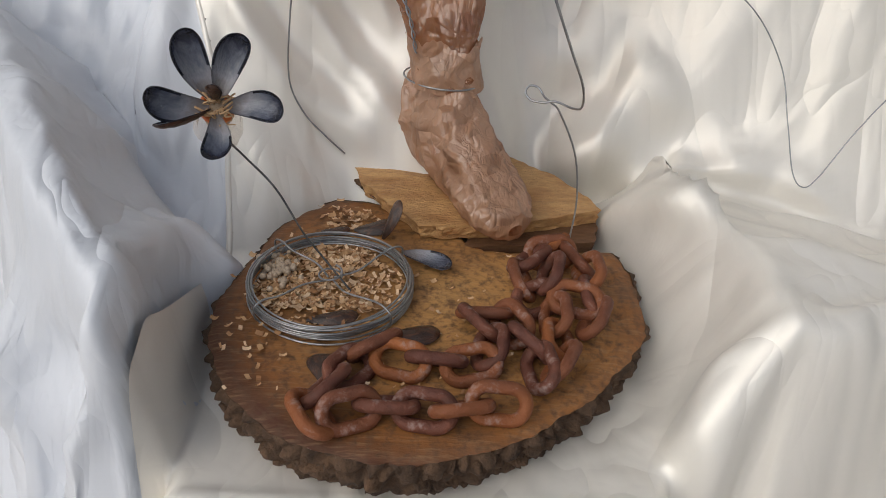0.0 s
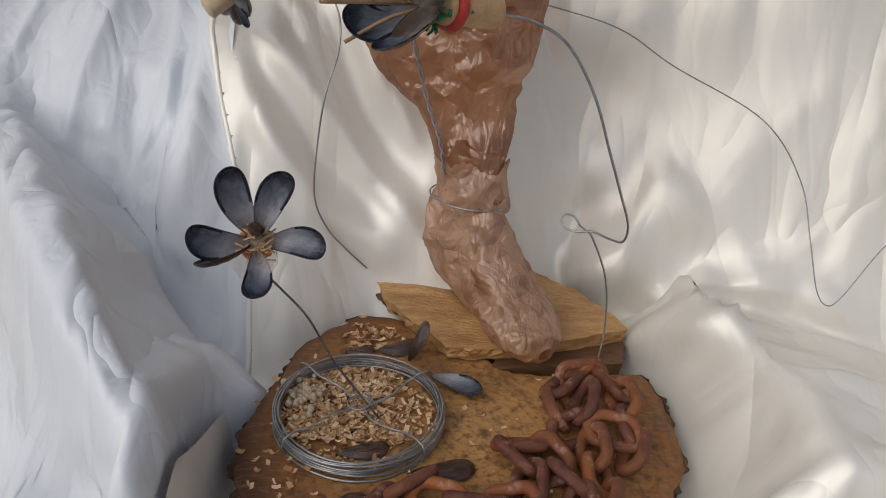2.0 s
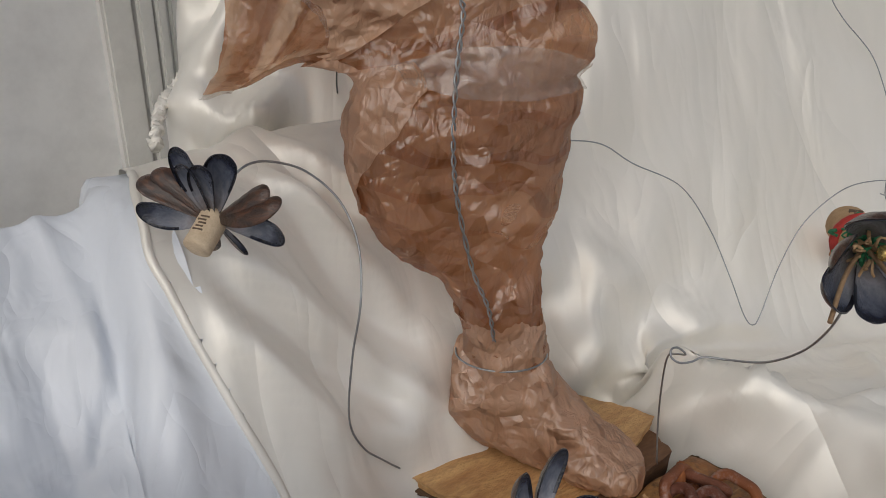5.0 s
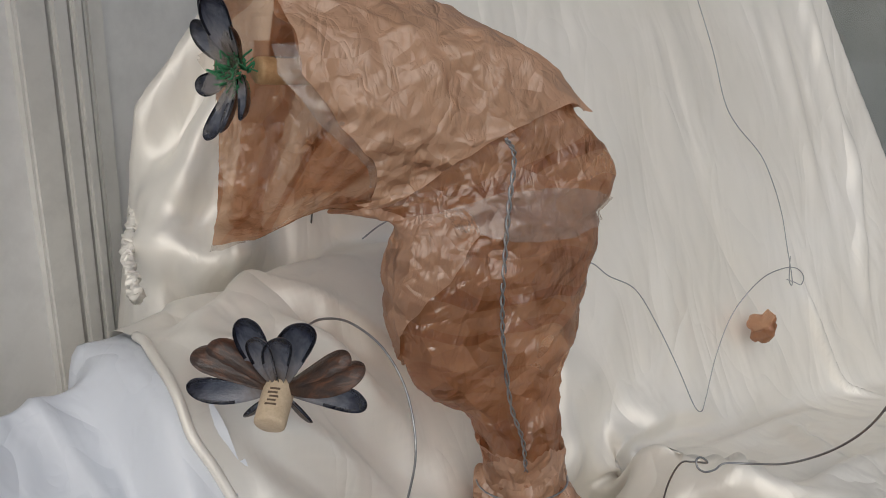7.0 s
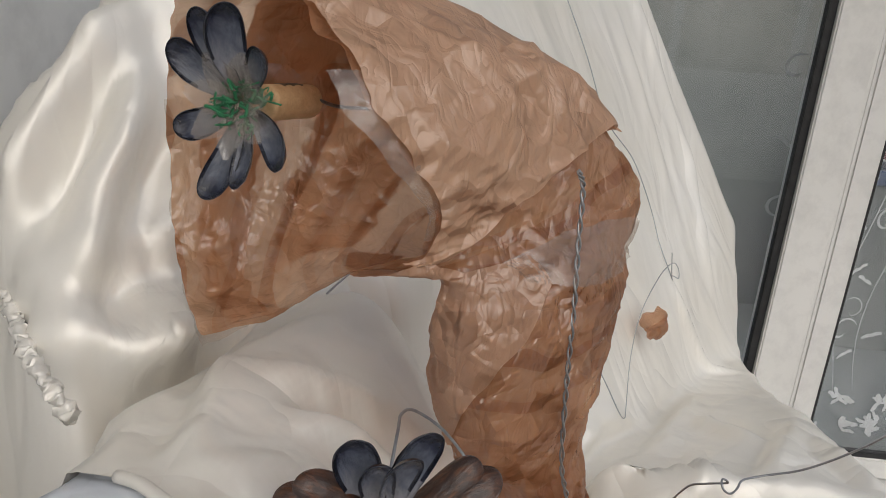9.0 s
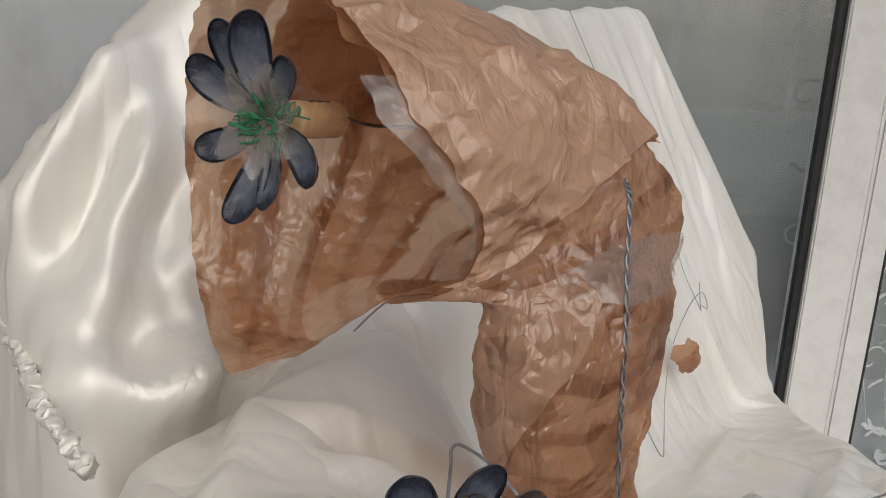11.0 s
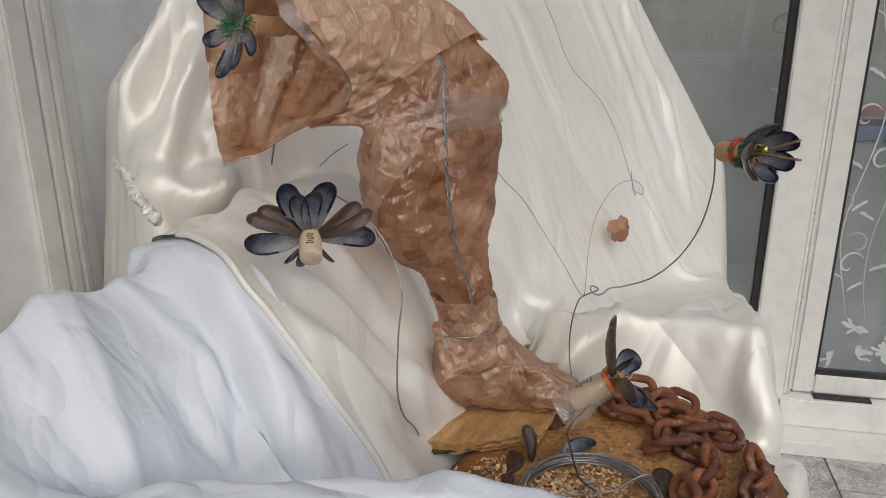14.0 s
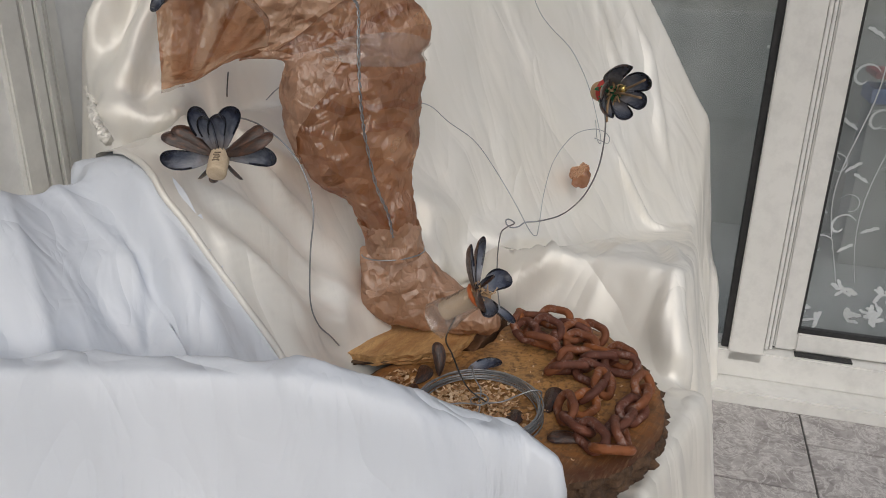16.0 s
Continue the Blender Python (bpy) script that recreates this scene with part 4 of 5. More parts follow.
def leg_loft(sections, along, across, sides=150, rows=90, start=level(0.0), stop=level(1.0), t0=0.0, t1=1.0, grow=0.0, crease=1.0, ragged=0.0, seed=0.0, creased=crumple):
    """Skin through the sections between two edges; part of its length or girth gives a loose sheet."""
    lo = spline([(s[0], 0, s[1]) for s in sections], 12)
    hi = spline([(s[2], 0, s[3]) for s in sections], 12)
    wd = spline([(s[4], s[5], s[6]) for s in sections], 12)
    n = len(lo)
    cols = sides if t1 - t0 >= 1.0 else sides + 1
    verts, faces, coords = [], [], []
    edges = []
    for k in range(cols):
        turn = t0 + (t1 - t0) * k / sides
        tear = [ragged * (noise.noise(Vector((turn * 9, seed, z))) + 0.5 * noise.noise(Vector((turn * 40, seed, z)))) for z in (0, 5)]
        edges.append((turn, max(0.0, start(turn) + tear[0]), min(1.0, stop(turn) + (tear[1] if stop(turn) < 1 else -abs(tear[1]) * 0.6))))
    for i in range(rows + 1):
        for turn, first, last in edges:
            t = 2 * math.pi * turn
            frac = first + (last - first) * i / rows
            at = frac * (n - 1)
            j = min(int(at), n - 2)
            a, b, w = lo[j].lerp(lo[j + 1], at - j), hi[j].lerp(hi[j + 1], at - j), wd[j].lerp(wd[j + 1], at - j)
            c, h = (a + b) / 2, (b - a) / 2
            shape = 1 + 0.03 * math.sin(3 * t + at * 0.07)
            q = c + h * math.cos(t) * shape * (1 + grow / max(h.length, 0.01))
            p = LEG + along * q.x + across * (w.y + w.z * math.cos(t) + (w.x * shape + grow) * math.sin(t)) + Vector((0, 0, q.z))
            out = (along * (h.x * math.cos(t)) + across * (w.x * math.sin(t)) + Vector((0, 0, h.z * math.cos(t)))).normalized()
            verts.append(p + out * creased(p, frac * 0.62, turn % 1.0) * crease)
            coords.append((frac * 0.62, turn % 1.0))
    for i in range(rows):
        for k in range(sides):
            k2 = (k + 1) % cols
            faces.append((i * cols + k, i * cols + k2, (i + 1) * cols + k2, (i + 1) * cols + k))
    return verts, faces, coords


def joined(name, pieces, label, category):
    verts, faces, slots, mats, coords = [], [], [], [], []
    for (v, f, c), m in pieces:
        if m not in mats:
            mats.append(m)
        base = len(verts)
        verts += v
        coords += c
        faces += [tuple(i + base for i in q) for q in f]
        slots += [mats.index(m)] * len(f)
    ob = mesh_object(name, verts, faces, mats[0])
    for m in mats[1:]:
        ob.data.materials.append(m)
    ob.data.polygons.foreach_set("material_index", slots)
    for i, key in enumerate(("run", "turn")):
        ob.data.attributes.new(key, "FLOAT", "POINT").data.foreach_set("value", [c[i] for c in coords])
    return tagged(ob, label, category)


FA = Vector((0.54, -0.84, 0)).normalized()
FB = Vector((0.84, 0.54, 0)).normalized()
WHOLE = LEG_SECTIONS + THIGH_SECTIONS


def torn_front(turn):
    """How far the near side of the thigh reaches before it is torn open on a slant."""
    return float(np.interp(turn % 1.0 if turn < 1.0 else turn, [0.50, 0.55, 0.59, 0.63, 0.708, 0.767, 0.825, 0.875, 0.93, 1.0, 1.03], [1.0, 0.87, 0.77, 0.71, 0.784, 0.858, 0.905, 0.917, 0.938, 0.94, 1.0]))


def skin_end(turn):
    return 1.0 if turn < 0.50 or turn > 0.985 else torn_front(turn)


def cover_start(turn):
    return float(np.interp(turn, [0.60, 0.64, 0.69, 0.75, 0.83, 0.90, 0.97, 1.05, 1.2], [0.675, 0.675, 0.69, 0.705, 0.702, 0.69, 0.665, 0.66, 0.68]))


def cover_stop(turn):
    return max(cover_start(turn) + 0.012, torn_front(turn) if turn < 1.0 else 0.94)


def flap_start(turn):
    return float(np.interp(turn, [0.46, 0.52, 0.60, 0.66, 0.70], [0.235, 0.245, 0.32, 0.38, 0.50]))


def band_start(turn):
    return float(np.interp(turn, [0.67, 0.75, 0.85, 1.0], [0.52, 0.465, 0.445, 0.435]))


def band_stop(turn):
    return float(np.interp(turn, [0.67, 0.75, 0.85, 1.0], [0.60, 0.61, 0.57, 0.50]))


leg = joined("leg_sculpture", [
    (leg_loft(WHOLE, LF, LW, stop=level(0.645), sides=190, rows=120), TAPE),
    (leg_loft(WHOLE, LF, LW, start=level(0.64), stop=skin_end, grow=-0.0008, ragged=0.012, sides=190, rows=80), THINTAPE),
    (leg_loft(FOOT_SECTIONS, FA, FB, sides=120, rows=90, crease=0.85, creased=packed), FOOTTAPE),
    (leg_loft(WHOLE, LF, LW, stop=level(0.075), grow=0.0022, seed=8, ragged=0.012, rows=24, creased=packed, crease=0.6), FOOTTAPE),
    (leg_loft(WHOLE, LF, LW, start=cover_start, stop=cover_stop, t0=0.615, t1=1.22, grow=0.0055, creased=draped, seed=5, ragged=0.006, rows=110, sides=200), COVER),
    (leg_loft(WHOLE, LF, LW, start=flap_start, stop=level(0.60), t0=0.47, t1=0.70, grow=0.0035, seed=11, ragged=0.012, rows=60, sides=60), FOOTTAPE),
    (leg_loft(WHOLE, LF, LW, start=band_start, stop=band_stop, t0=0.67, t1=1.02, grow=0.0035, seed=7, ragged=0.006, rows=24, sides=90), CLEAR),
    (leg_loft(WHOLE, LF, LW, start=lambda u: cover_stop(u) - 0.006, stop=lambda u: cover_stop(u) + 0.017, t0=0.66, t1=0.86, grow=0.003, seed=3, ragged=0.006, rows=10, sides=60), CLEAR),
    (leg_loft(WHOLE, LF, LW, start=level(0.60), stop=lambda u: 0.70 + 0.1 * (0.62 - u), t0=0.44, t1=0.63, grow=0.007, seed=17, ragged=0.012, rows=30, sides=50), FOOTTAPE),
    (leg_loft(WHOLE, LF, LW, start=level(0.72), stop=level(0.86), t0=0.06, t1=0.44, grow=-0.003, seed=9, ragged=0.03, rows=40, sides=80), THINTAPE),
    (leg_loft(WHOLE, LF, LW, start=level(0.90), stop=level(0.965), t0=0.16, t1=0.52, grow=-0.005, seed=4, ragged=0.02, rows=30, sides=70), THINTAPE),
    (leg_loft(WHOLE, LF, LW, start=level(0.93), stop=level(0.998), t0=0.20, t1=0.52, grow=0.003, seed=14, ragged=0.012, rows=24, sides=70), CLEAR),
], "hollow bent leg cast in translucent brown parcel tape", "sculpture")

# ---- wires ----
ring = []
for k in range(40):
    a = 2 * math.pi * k / 40
    ring.append(LEG + LF * (0.003 + 0.049 * math.cos(a)) + LW * (0.040 * math.sin(a)) + Vector((0, 0, 0.853 + 0.003 * math.cos(a + 1))))
v, f = tube(ring, 0.0011, 6, closed=True)
tagged(mesh_object("ankle_wire", v, f, WIRE), "thin grey wire tied round the taped ankle", "wire")
core = spline([(-0.182, 0.253, 1.234), (-0.172, 0.25, 1.218), (-0.177, 0.247, 1.18), (-0.182, 0.243, 1.136), (-0.182, 0.241, 1.09), (-0.175, 0.24, 1.045), (-0.156, 0.238, 0.975), (-0.139, 0.231, 0.93), (-0.131, 0.228, 0.89)], 24)
twist = thing("twisted_wire", (-0.15, 0.24, 1.05), "two grey wires twisted together down the taped leg", "wire")
for s in (0, math.pi):
    pts = [p - LW * 0.003 + Vector((math.cos(i * 0.42 + s), math.sin(i * 0.42 + s) * 0.8, 0)) * 0.0017 - Vector((-0.15, 0.24, 1.05)) for i, p in enumerate(core)]
    v, f = tube(pts, 0.001, 6)
    mesh_object("strand", v, f, WIRE, twist)


def loose_wire(name, points, radius, label, material=None):
    ob = wire_part(name, points, radius, material=material)
    return tagged(ob, label, "wire")


loose_wire("backdrop_wire", [(-0.04, 0.27, 1.075), (0.05, 0.285, 1.05), (0.123, 0.295, 1.009), (0.25, 0.315, 0.945), (0.31, 0.300, 0.875), (0.326, 0.262, 0.810), (0.338, 0.235, 0.758), (0.352, 0.226, 0.742), (0.368, 0.228, 0.755),
            (0.40, 0.236, 0.82), (0.435, 0.235, 0.88), (0.49, 0.222, 0.922), (0.56, 0.212, 0.925), (0.615, 0.205, 0.912), (0.64, 0.198, 0.893), (0.625, 0.195, 0.883), (0.60, 0.20, 0.893), (0.57, 0.205, 0.905)], 0.0008,
           "long bent grey wire against cream satin")
loose_wire("backdrop_wire", [(0.585, 0.212, 0.94), (0.588, 0.206, 0.90), (0.605, 0.204, 0.885), (0.63, 0.215, 0.895), (0.66, 0.24, 0.93), (0.668, 0.262, 0.98), (0.662, 0.285, 1.03), (0.642, 0.31, 1.08), (0.60, 0.345, 1.13), (0.578, 0.365, 1.17), (0.575, 0.40, 1.25), (0.565, 0.455, 1.36)], 0.0008,
           "long bent grey wire against cream satin")
loose_wire("wire_end", [(-0.128, 0.555, 1.10), (-0.122, 0.568, 1.07), (-0.114, 0.580, 1.045)], 0.0011, "short wire end standing out of satin", DARKWIRE)
loose_wire("wire_end", [(-0.118, 0.485, 1.062), (-0.105, 0.47, 1.08), (-0.085, 0.457, 1.092)], 0.0010, "short bent wire end behind the taped leg")


# ---- mussel shells ----
def shell_mesh(seed, slim=1.0):
    """One half of a mussel shell: point at the origin, length 1 along x, hollow side up."""
    rng = random.Random(seed)
    nu, nv, verts, faces, slots = 22, 15, [], [], []
    bend = rng.uniform(0.04, 0.10)
    for layer in (0, 1):
        for i in range(nu):
            u = math.sin(math.pi / 2 * i / (nu - 1)) ** 1.15
            w = slim * 0.335 * max(u, 0.012) ** 0.55 * math.sqrt(max(1 - u ** 4.2, 0.0)) + 0.012 * (1 - u)
            depth = 0.17 * (max(u, 0.02) ** 0.5) * max(1 - u ** 3, 0) ** 0.6
            for j in range(nv):
                v = -1 + 2 * j / (nv - 1)
                z = depth * (1 - abs(v) ** 2.2) * -1
                x = u + (0.0 if layer else 0.006)
                verts.append((x, v * w * (1.0 if layer == 0 else 0.94) + bend * math.sin(u * 3.1), z + (0.0 if layer == 0 else 0.014) + 0.004 * math.sin(u * 34) * (layer == 0)))
    for layer in (0, 1):
        o = layer * nu * nv
        for i in range(nu - 1):
            for j in range(nv - 1):
                q = (o + i * nv + j, o + (i + 1) * nv + j, o + (i + 1) * nv + j + 1, o + i * nv + j + 1)
                faces.append(q[::-1] if layer == 0 else q)
                edge = i >= nu - 6 or ((j < 1 or j > nv - 3) and i > 6)
                slots.append(0 if layer == 0 else (2 if edge else 1))
    a, b = 0, nu * nv
    for i in range(nu - 1):
        for j in (0, nv - 1):
            q = (a + i * nv + j, b + i * nv + j, b + (i + 1) * nv + j, a + (i + 1) * nv + j)
            faces.append(q if j == 0 else q[::-1])
            slots.append(2)
    me = bpy.data.meshes.new("mussel_shell")
    me.from_pydata(verts, [], faces)
    me.update()
    smooth(me)
    for m in (SHELL_OUT, SHELL_IN, SHELL_RIM):
        me.materials.append(m)
    me.polygons.foreach_set("material_index", slots)
    return me


SHELLS = [shell_mesh(i, sl) for i, sl in enumerate((1.0, 0.9, 1.1, 0.8))]


def basis(origin, ahead, up):
    """A pose whose x looks ahead and whose z is near up."""
    x = Vector(ahead).normalized()
    z = (Vector(up) - x * Vector(up).dot(x)).normalized()
    y = z.cross(x)
    return Matrix.Translation(origin) @ Matrix((x, y, z)).transposed().to_4x4()


def cork_mesh(radius, length, material, parent, label="", sides=24):
    verts, faces = [], []
    prof = [(0, 0.0), (0.8, 0.0), (0.97, 0.03), (1, 0.08), (1, 0.5), (1, 0.92), (0.97, 0.97), (0.8, 1.0), (0, 1.0)]
    for r, t in prof:
        for k in range(sides):
            a = 2 * math.pi * k / sides
            rr = radius * r * (1 + 0.012 * math.sin(5 * a + 9 * t))
            verts.append((-length * t, rr * math.cos(a), rr * math.sin(a)))
    for i in range(len(prof) - 1):
        faces += [(i * sides + k, i * sides + (k + 1) % sides, (i + 1) * sides + (k + 1) % sides, (i + 1) * sides + k) for k in range(sides)]
    return mesh_object("cork", verts, faces, material, parent, label)


def tuft(count, spread, length, seed, width=0.0006):
    """Loose fibres round a point, as one mesh."""
    rng, verts, faces = random.Random(seed), [], []
    for _ in range(count):
        d = Vector((rng.uniform(-0.3, 1), rng.uniform(-1, 1), rng.uniform(-1, 1))).normalized()
        p = d * spread * rng.uniform(0.3, 1)
        pts = [p, p + d * length * 0.5 + Vector([rng.uniform(-1, 1) * length * 0.4 for _ in range(3)]), p + d * length * rng.uniform(0.6, 1.1) + Vector([rng.uniform(-1, 1) * length * 0.5 for _ in range(3)])]
        v, f = tube(spline(pts, 3), width * rng.uniform(0.6, 1.6), 4)
        b = len(verts)
        verts += v
        faces += [tuple(i + b for i in q) for q in f]
    return verts, faces


def flower(place, facing, petals, cork, cork_len, cork_at, label, cork_label, up=(0, 0, 1)):
    """A shell flower. Its x looks the way it faces; petals: angle as seen from the front (90 is up), lean from the axis, length, roll, which shell."""
    ob = thing("shell_flower", basis(place, facing, up), label, "ornament", "shell flowers on wires")
    c = cork_mesh(0.012, cork_len, cork, ob, cork_label)
    c.location = (cork_at, 0, 0)
    for k in range(5):
        bm = box((-cork_len * (0.35 + 0.09 * k), -0.0045 + 0.001 * (k % 3), 0.0112), (-cork_len * (0.31 + 0.09 * k), 0.004 - 0.0012 * (k % 2), 0.0122))
        part("print_bar", bm, INK, c, shade=False)
    for ang, lean, length, roll, which in petals:
        a, l = radians(ang), radians(lean)
        # seen from the front, right is -y of the flower's own axes turned to face out
        out = Vector((0, math.cos(a), math.sin(a)))
        d = Vector((math.cos(l), 0, 0)) + out * math.sin(l)
        inward = Vector((math.sin(l), 0, 0)) - out * math.cos(l)
        inward = Matrix.Rotation(radians(roll), 3, d) @ inward
        p = new("shell", SHELLS[which])
        p.parent = ob
        p.matrix_local = basis(out * 0.006 + Vector((0.002, 0, 0)), d, inward) @ Matrix.Diagonal((length, length, length, 1))
    return ob


# the flower over the spool, looking up at the viewer, wrapped in clear tape below
fa = flower((-0.292, -0.014, 0.924), (0.25, -0.78, 0.57),
            [(109, 60, 0.064, 0, 1), (62, 58, 0.061, 8, 1), (-15, 64, 0.054, 0, 0), (-103, 62, 0.048, 0, 0), (172, 64, 0.056, -10, 0), (197, 66, 0.052, 72, 3), (100, 12, 0.030, 160, 1), (80, 10, 0.028, -30, 1)],
            PALECORK, 0.046, -0.004, "open flower of seven blue-black mussel shells on a cork", "pale printed cork")
v, f = tuft(50, 0.010, 0.009, 4, 0.0008)
mesh_object("fibre_tuft", v, f, FIBRE, fa, "straw-coloured fibres")
v, f = tube([Vector((-0.003, 0.0125 * math.cos(t * 0.3), 0.0125 * math.sin(t * 0.3))) for t in range(21)], 0.0028, 6, closed=True)
mesh_object("orange_glue_ring", v, f, ORANGE, fa)
verts, faces = [], []
for i in range(14):
    t = i / 13
    for k in range(28):
        a = 2 * math.pi * k / 28
        r = 0.0135 + 0.009 * t ** 1.5 + 0.004 * noise.noise(Vector((math.cos(a) * 2.2, math.sin(a) * 2.2, t * 4)))
        verts.append((-0.002 - 0.062 * t, r * math.cos(a), r * math.sin(a) - 0.006 * t))
faces = [(i * 28 + k, i * 28 + (k + 1) % 28, (i + 1) * 28 + (k + 1) % 28, (i + 1) * 28 + k) for i in range(13) for k in range(28)]
mesh_object("clear_wrap", verts, faces, CLEAR, fa, "crinkled clear tape")
loose_wire("flower_stem", [(-0.185, 0.02, 0.703), (-0.215, 0.034, 0.735), (-0.236, 0.037, 0.765), (-0.26, 0.039, 0.813), (-0.283, 0.034, 0.847), (-0.304, 0.008, 0.893)], 0.0011, "straight grey wire stem rising from the wire coil", DARKWIRE)

# the flower on the arched wire: cork towards the viewer, shells spread round it
fb = flower((-0.380, 0.300, 1.058), (-0.70, -0.52, -0.46),
            [(68, 112, 0.061, 0, 1), (112, 112, 0.061, 0, 1), (82, 98, 0.055, 6, 3), (100, 98, 0.053, -6, 3), (178, 84, 0.063, 15, 1), (158, 98, 0.064, -95, 3), (150, 106, 0.057, -120, 3),
             (2, 84, 0.063, -15, 1), (22, 98, 0.066, 95, 3), (30, 106, 0.059, 120, 3), (225, 80, 0.037, 110, 3), (252, 84, 0.037, 150, 3), (305, 80, 0.035, -130, 3)],
            PALECORK, 0.036, 0.032, "wide flower of many open mussel shells round a printed cork", "pale printed cork")
loose_wire("flower_stem", [(-0.222, 0.262, 0.738), (-0.245, 0.256, 0.765), (-0.270, 0.256, 0.795), (-0.285, 0.255, 0.838), (-0.280, 0.255, 0.908), (-0.270, 0.255, 0.966), (-0.258, 0.279, 1.010), (-0.262, 0.305, 1.045), (-0.285, 0.322, 1.072), (-0.318, 0.319, 1.089), (-0.345, 0.31, 1.094), (-0.370, 0.303, 1.082)], 0.0011,
           "arched grey wire stem of a shell flower")

# the flower on the looped wire: cup-shaped, red band on its cork
fd = flower((-0.152, -0.100, 1.146), (-0.76, -0.61, 0.16),
            [(95, 24, 0.056, 0, 0), (25, 28, 0.052, 0, 1), (160, 20, 0.046, 0, 2), (215, 26, 0.054, 0, 0), (-30, 24, 0.050, 0, 3), (275, 28, 0.048, 0, 1)],
            CORK, 0.046, -0.002, "cup-shaped flower of dark mussel shells with dry stalks", "warm brown cork")
v, f = tube([Vector((-0.010, 0.0124 * math.cos(t * 0.3), 0.0124 * math.sin(t * 0.3))) for t in range(21)], 0.004, 8, closed=True)
mesh_object("red_band", v, f, RED, fd)
v, f = tuft(90, 0.014, 0.006, 9, 0.0009)
moss = mesh_object("green_moss", v, f, MOSS, fd)
moss.location = (-0.004, 0, 0)
v, f = tuft(14, 0.007, 0.008, 19, 0.0008)
mesh_object("fibre_tuft", v, f, FIBRE, fd).location = (0.012, 0, 0)
bm = bmesh.new()
bmesh.ops.create_uvsphere(bm, u_segments=14, v_segments=10, radius=0.0045)
part("gold_bead", bm, GOLD, fd, "shiny gold bead").location = (0.026, 0.004, 0.004)
for end in ((0.085, 0.004, -0.004), (0.072, 0.012, 0.014), (0.05, -0.02, -0.03)):
    wire_part("stalk", [(0.0, 0, 0), (end[0] * 0.5, end[1] * 0.6, end[2] * 0.4), end], 0.0013, fd, "dry brown stalk", material=TWIG)
loose_wire("flower_stem", [(0.056, 0.138, 0.699), (0.060, 0.150, 0.75), (0.050, 0.148, 0.81), (0.024, 0.130, 0.868), (0.010, 0.112, 0.888), (0.0002, 0.0943, 0.9014), (-0.0061, 0.0991, 0.9086), (-0.0148, 0.1006, 0.9095), (-0.0186, 0.0967, 0.904), (-0.0133, 0.0901, 0.8993), (-0.0021, 0.0845, 0.8995), (0.010, 0.080, 0.903), (0.024, 0.062, 0.905),
            (0.026, 0.028, 0.922), (0.018, -0.004, 0.955), (0.000, -0.028, 0.995), (-0.018, -0.043, 1.035), (-0.038, -0.052, 1.080), (-0.062, -0.055, 1.115), (-0.088, -0.058, 1.130), (-0.116, -0.071, 1.137)], 0.0011,
           "looped grey wire stem of a shell flower")

# the flower in the open end of the thigh
fe = flower((-0.305, 0.444, 1.271), (-0.97, 0.10, 0.08),
            [(112, 66, 0.058, 0, 3), (84, 60, 0.062, 50, 3), (146, 70, 0.054, 0, 1), (206, 72, 0.046, 0, 1), (258, 70, 0.060, 0, 3), (284, 66, 0.050, 10, 3), (48, 60, 0.046, 0, 1), (326, 68, 0.054, 0, 3)],
            CORK, 0.052, -0.016, "flower of blue-black mussel shells with green fibres and clear tape", "warm brown cork")
v, f = tuft(80, 0.012, 0.012, 29, 0.0008)
mesh_object("green_moss", v, f, MOSS, fe)
for k in range(7):
    a = k * 0.9 + 0.3
    verts, faces = [], []
    for i in range(7):
        t = i / 6
        for sgn in (-1, -0.3, 0.4, 1):
            w = 0.011 * math.sin(math.pi * (0.1 + 0.85 * t))
            verts.append((0.006 + 0.012 * t + 0.003 * sgn * sgn, math.cos(a) * 0.034 * t - math.sin(a) * w * sgn, math.sin(a) * 0.034 * t + math.cos(a) * w * sgn))
    faces = [(i * 4 + j, i * 4 + j + 1, i * 4 + j + 5, i * 4 + j + 4) for i in range(6) for j in range(3)]
    mesh_object("clear_petal", verts, faces, CLEAR, fe, "clear tape petal")
loose_wire("flower_stem", [(-0.246, 0.428, 1.269), (-0.225, 0.420, 1.262), (-0.19, 0.405, 1.258), (-0.155, 0.385, 1.256)], 0.0013, "short grey wire holding a shell flower", DARKWIRE)

# crumpled scrap of tape pinned on the satin
bm = bmesh.new()
bmesh.ops.create_icosphere(bm, subdivisions=4, radius=0.026)
for vert in bm.verts:
    vert.co *= 0.9 + 0.4 * noise.noise(vert.co * 60) + 0.12 * noise.noise(vert.co * 160) + 0.35 * (noise.voronoi(vert.co * 60)[0][0] - 0.4)
    vert.co.y *= 0.8
scrap = part("tape_scrap", bm, TAPE)
scrap.location = (0.535, 0.215, 0.828)
tagged(scrap, "crumpled ball of brown tape against the satin", "scrap")

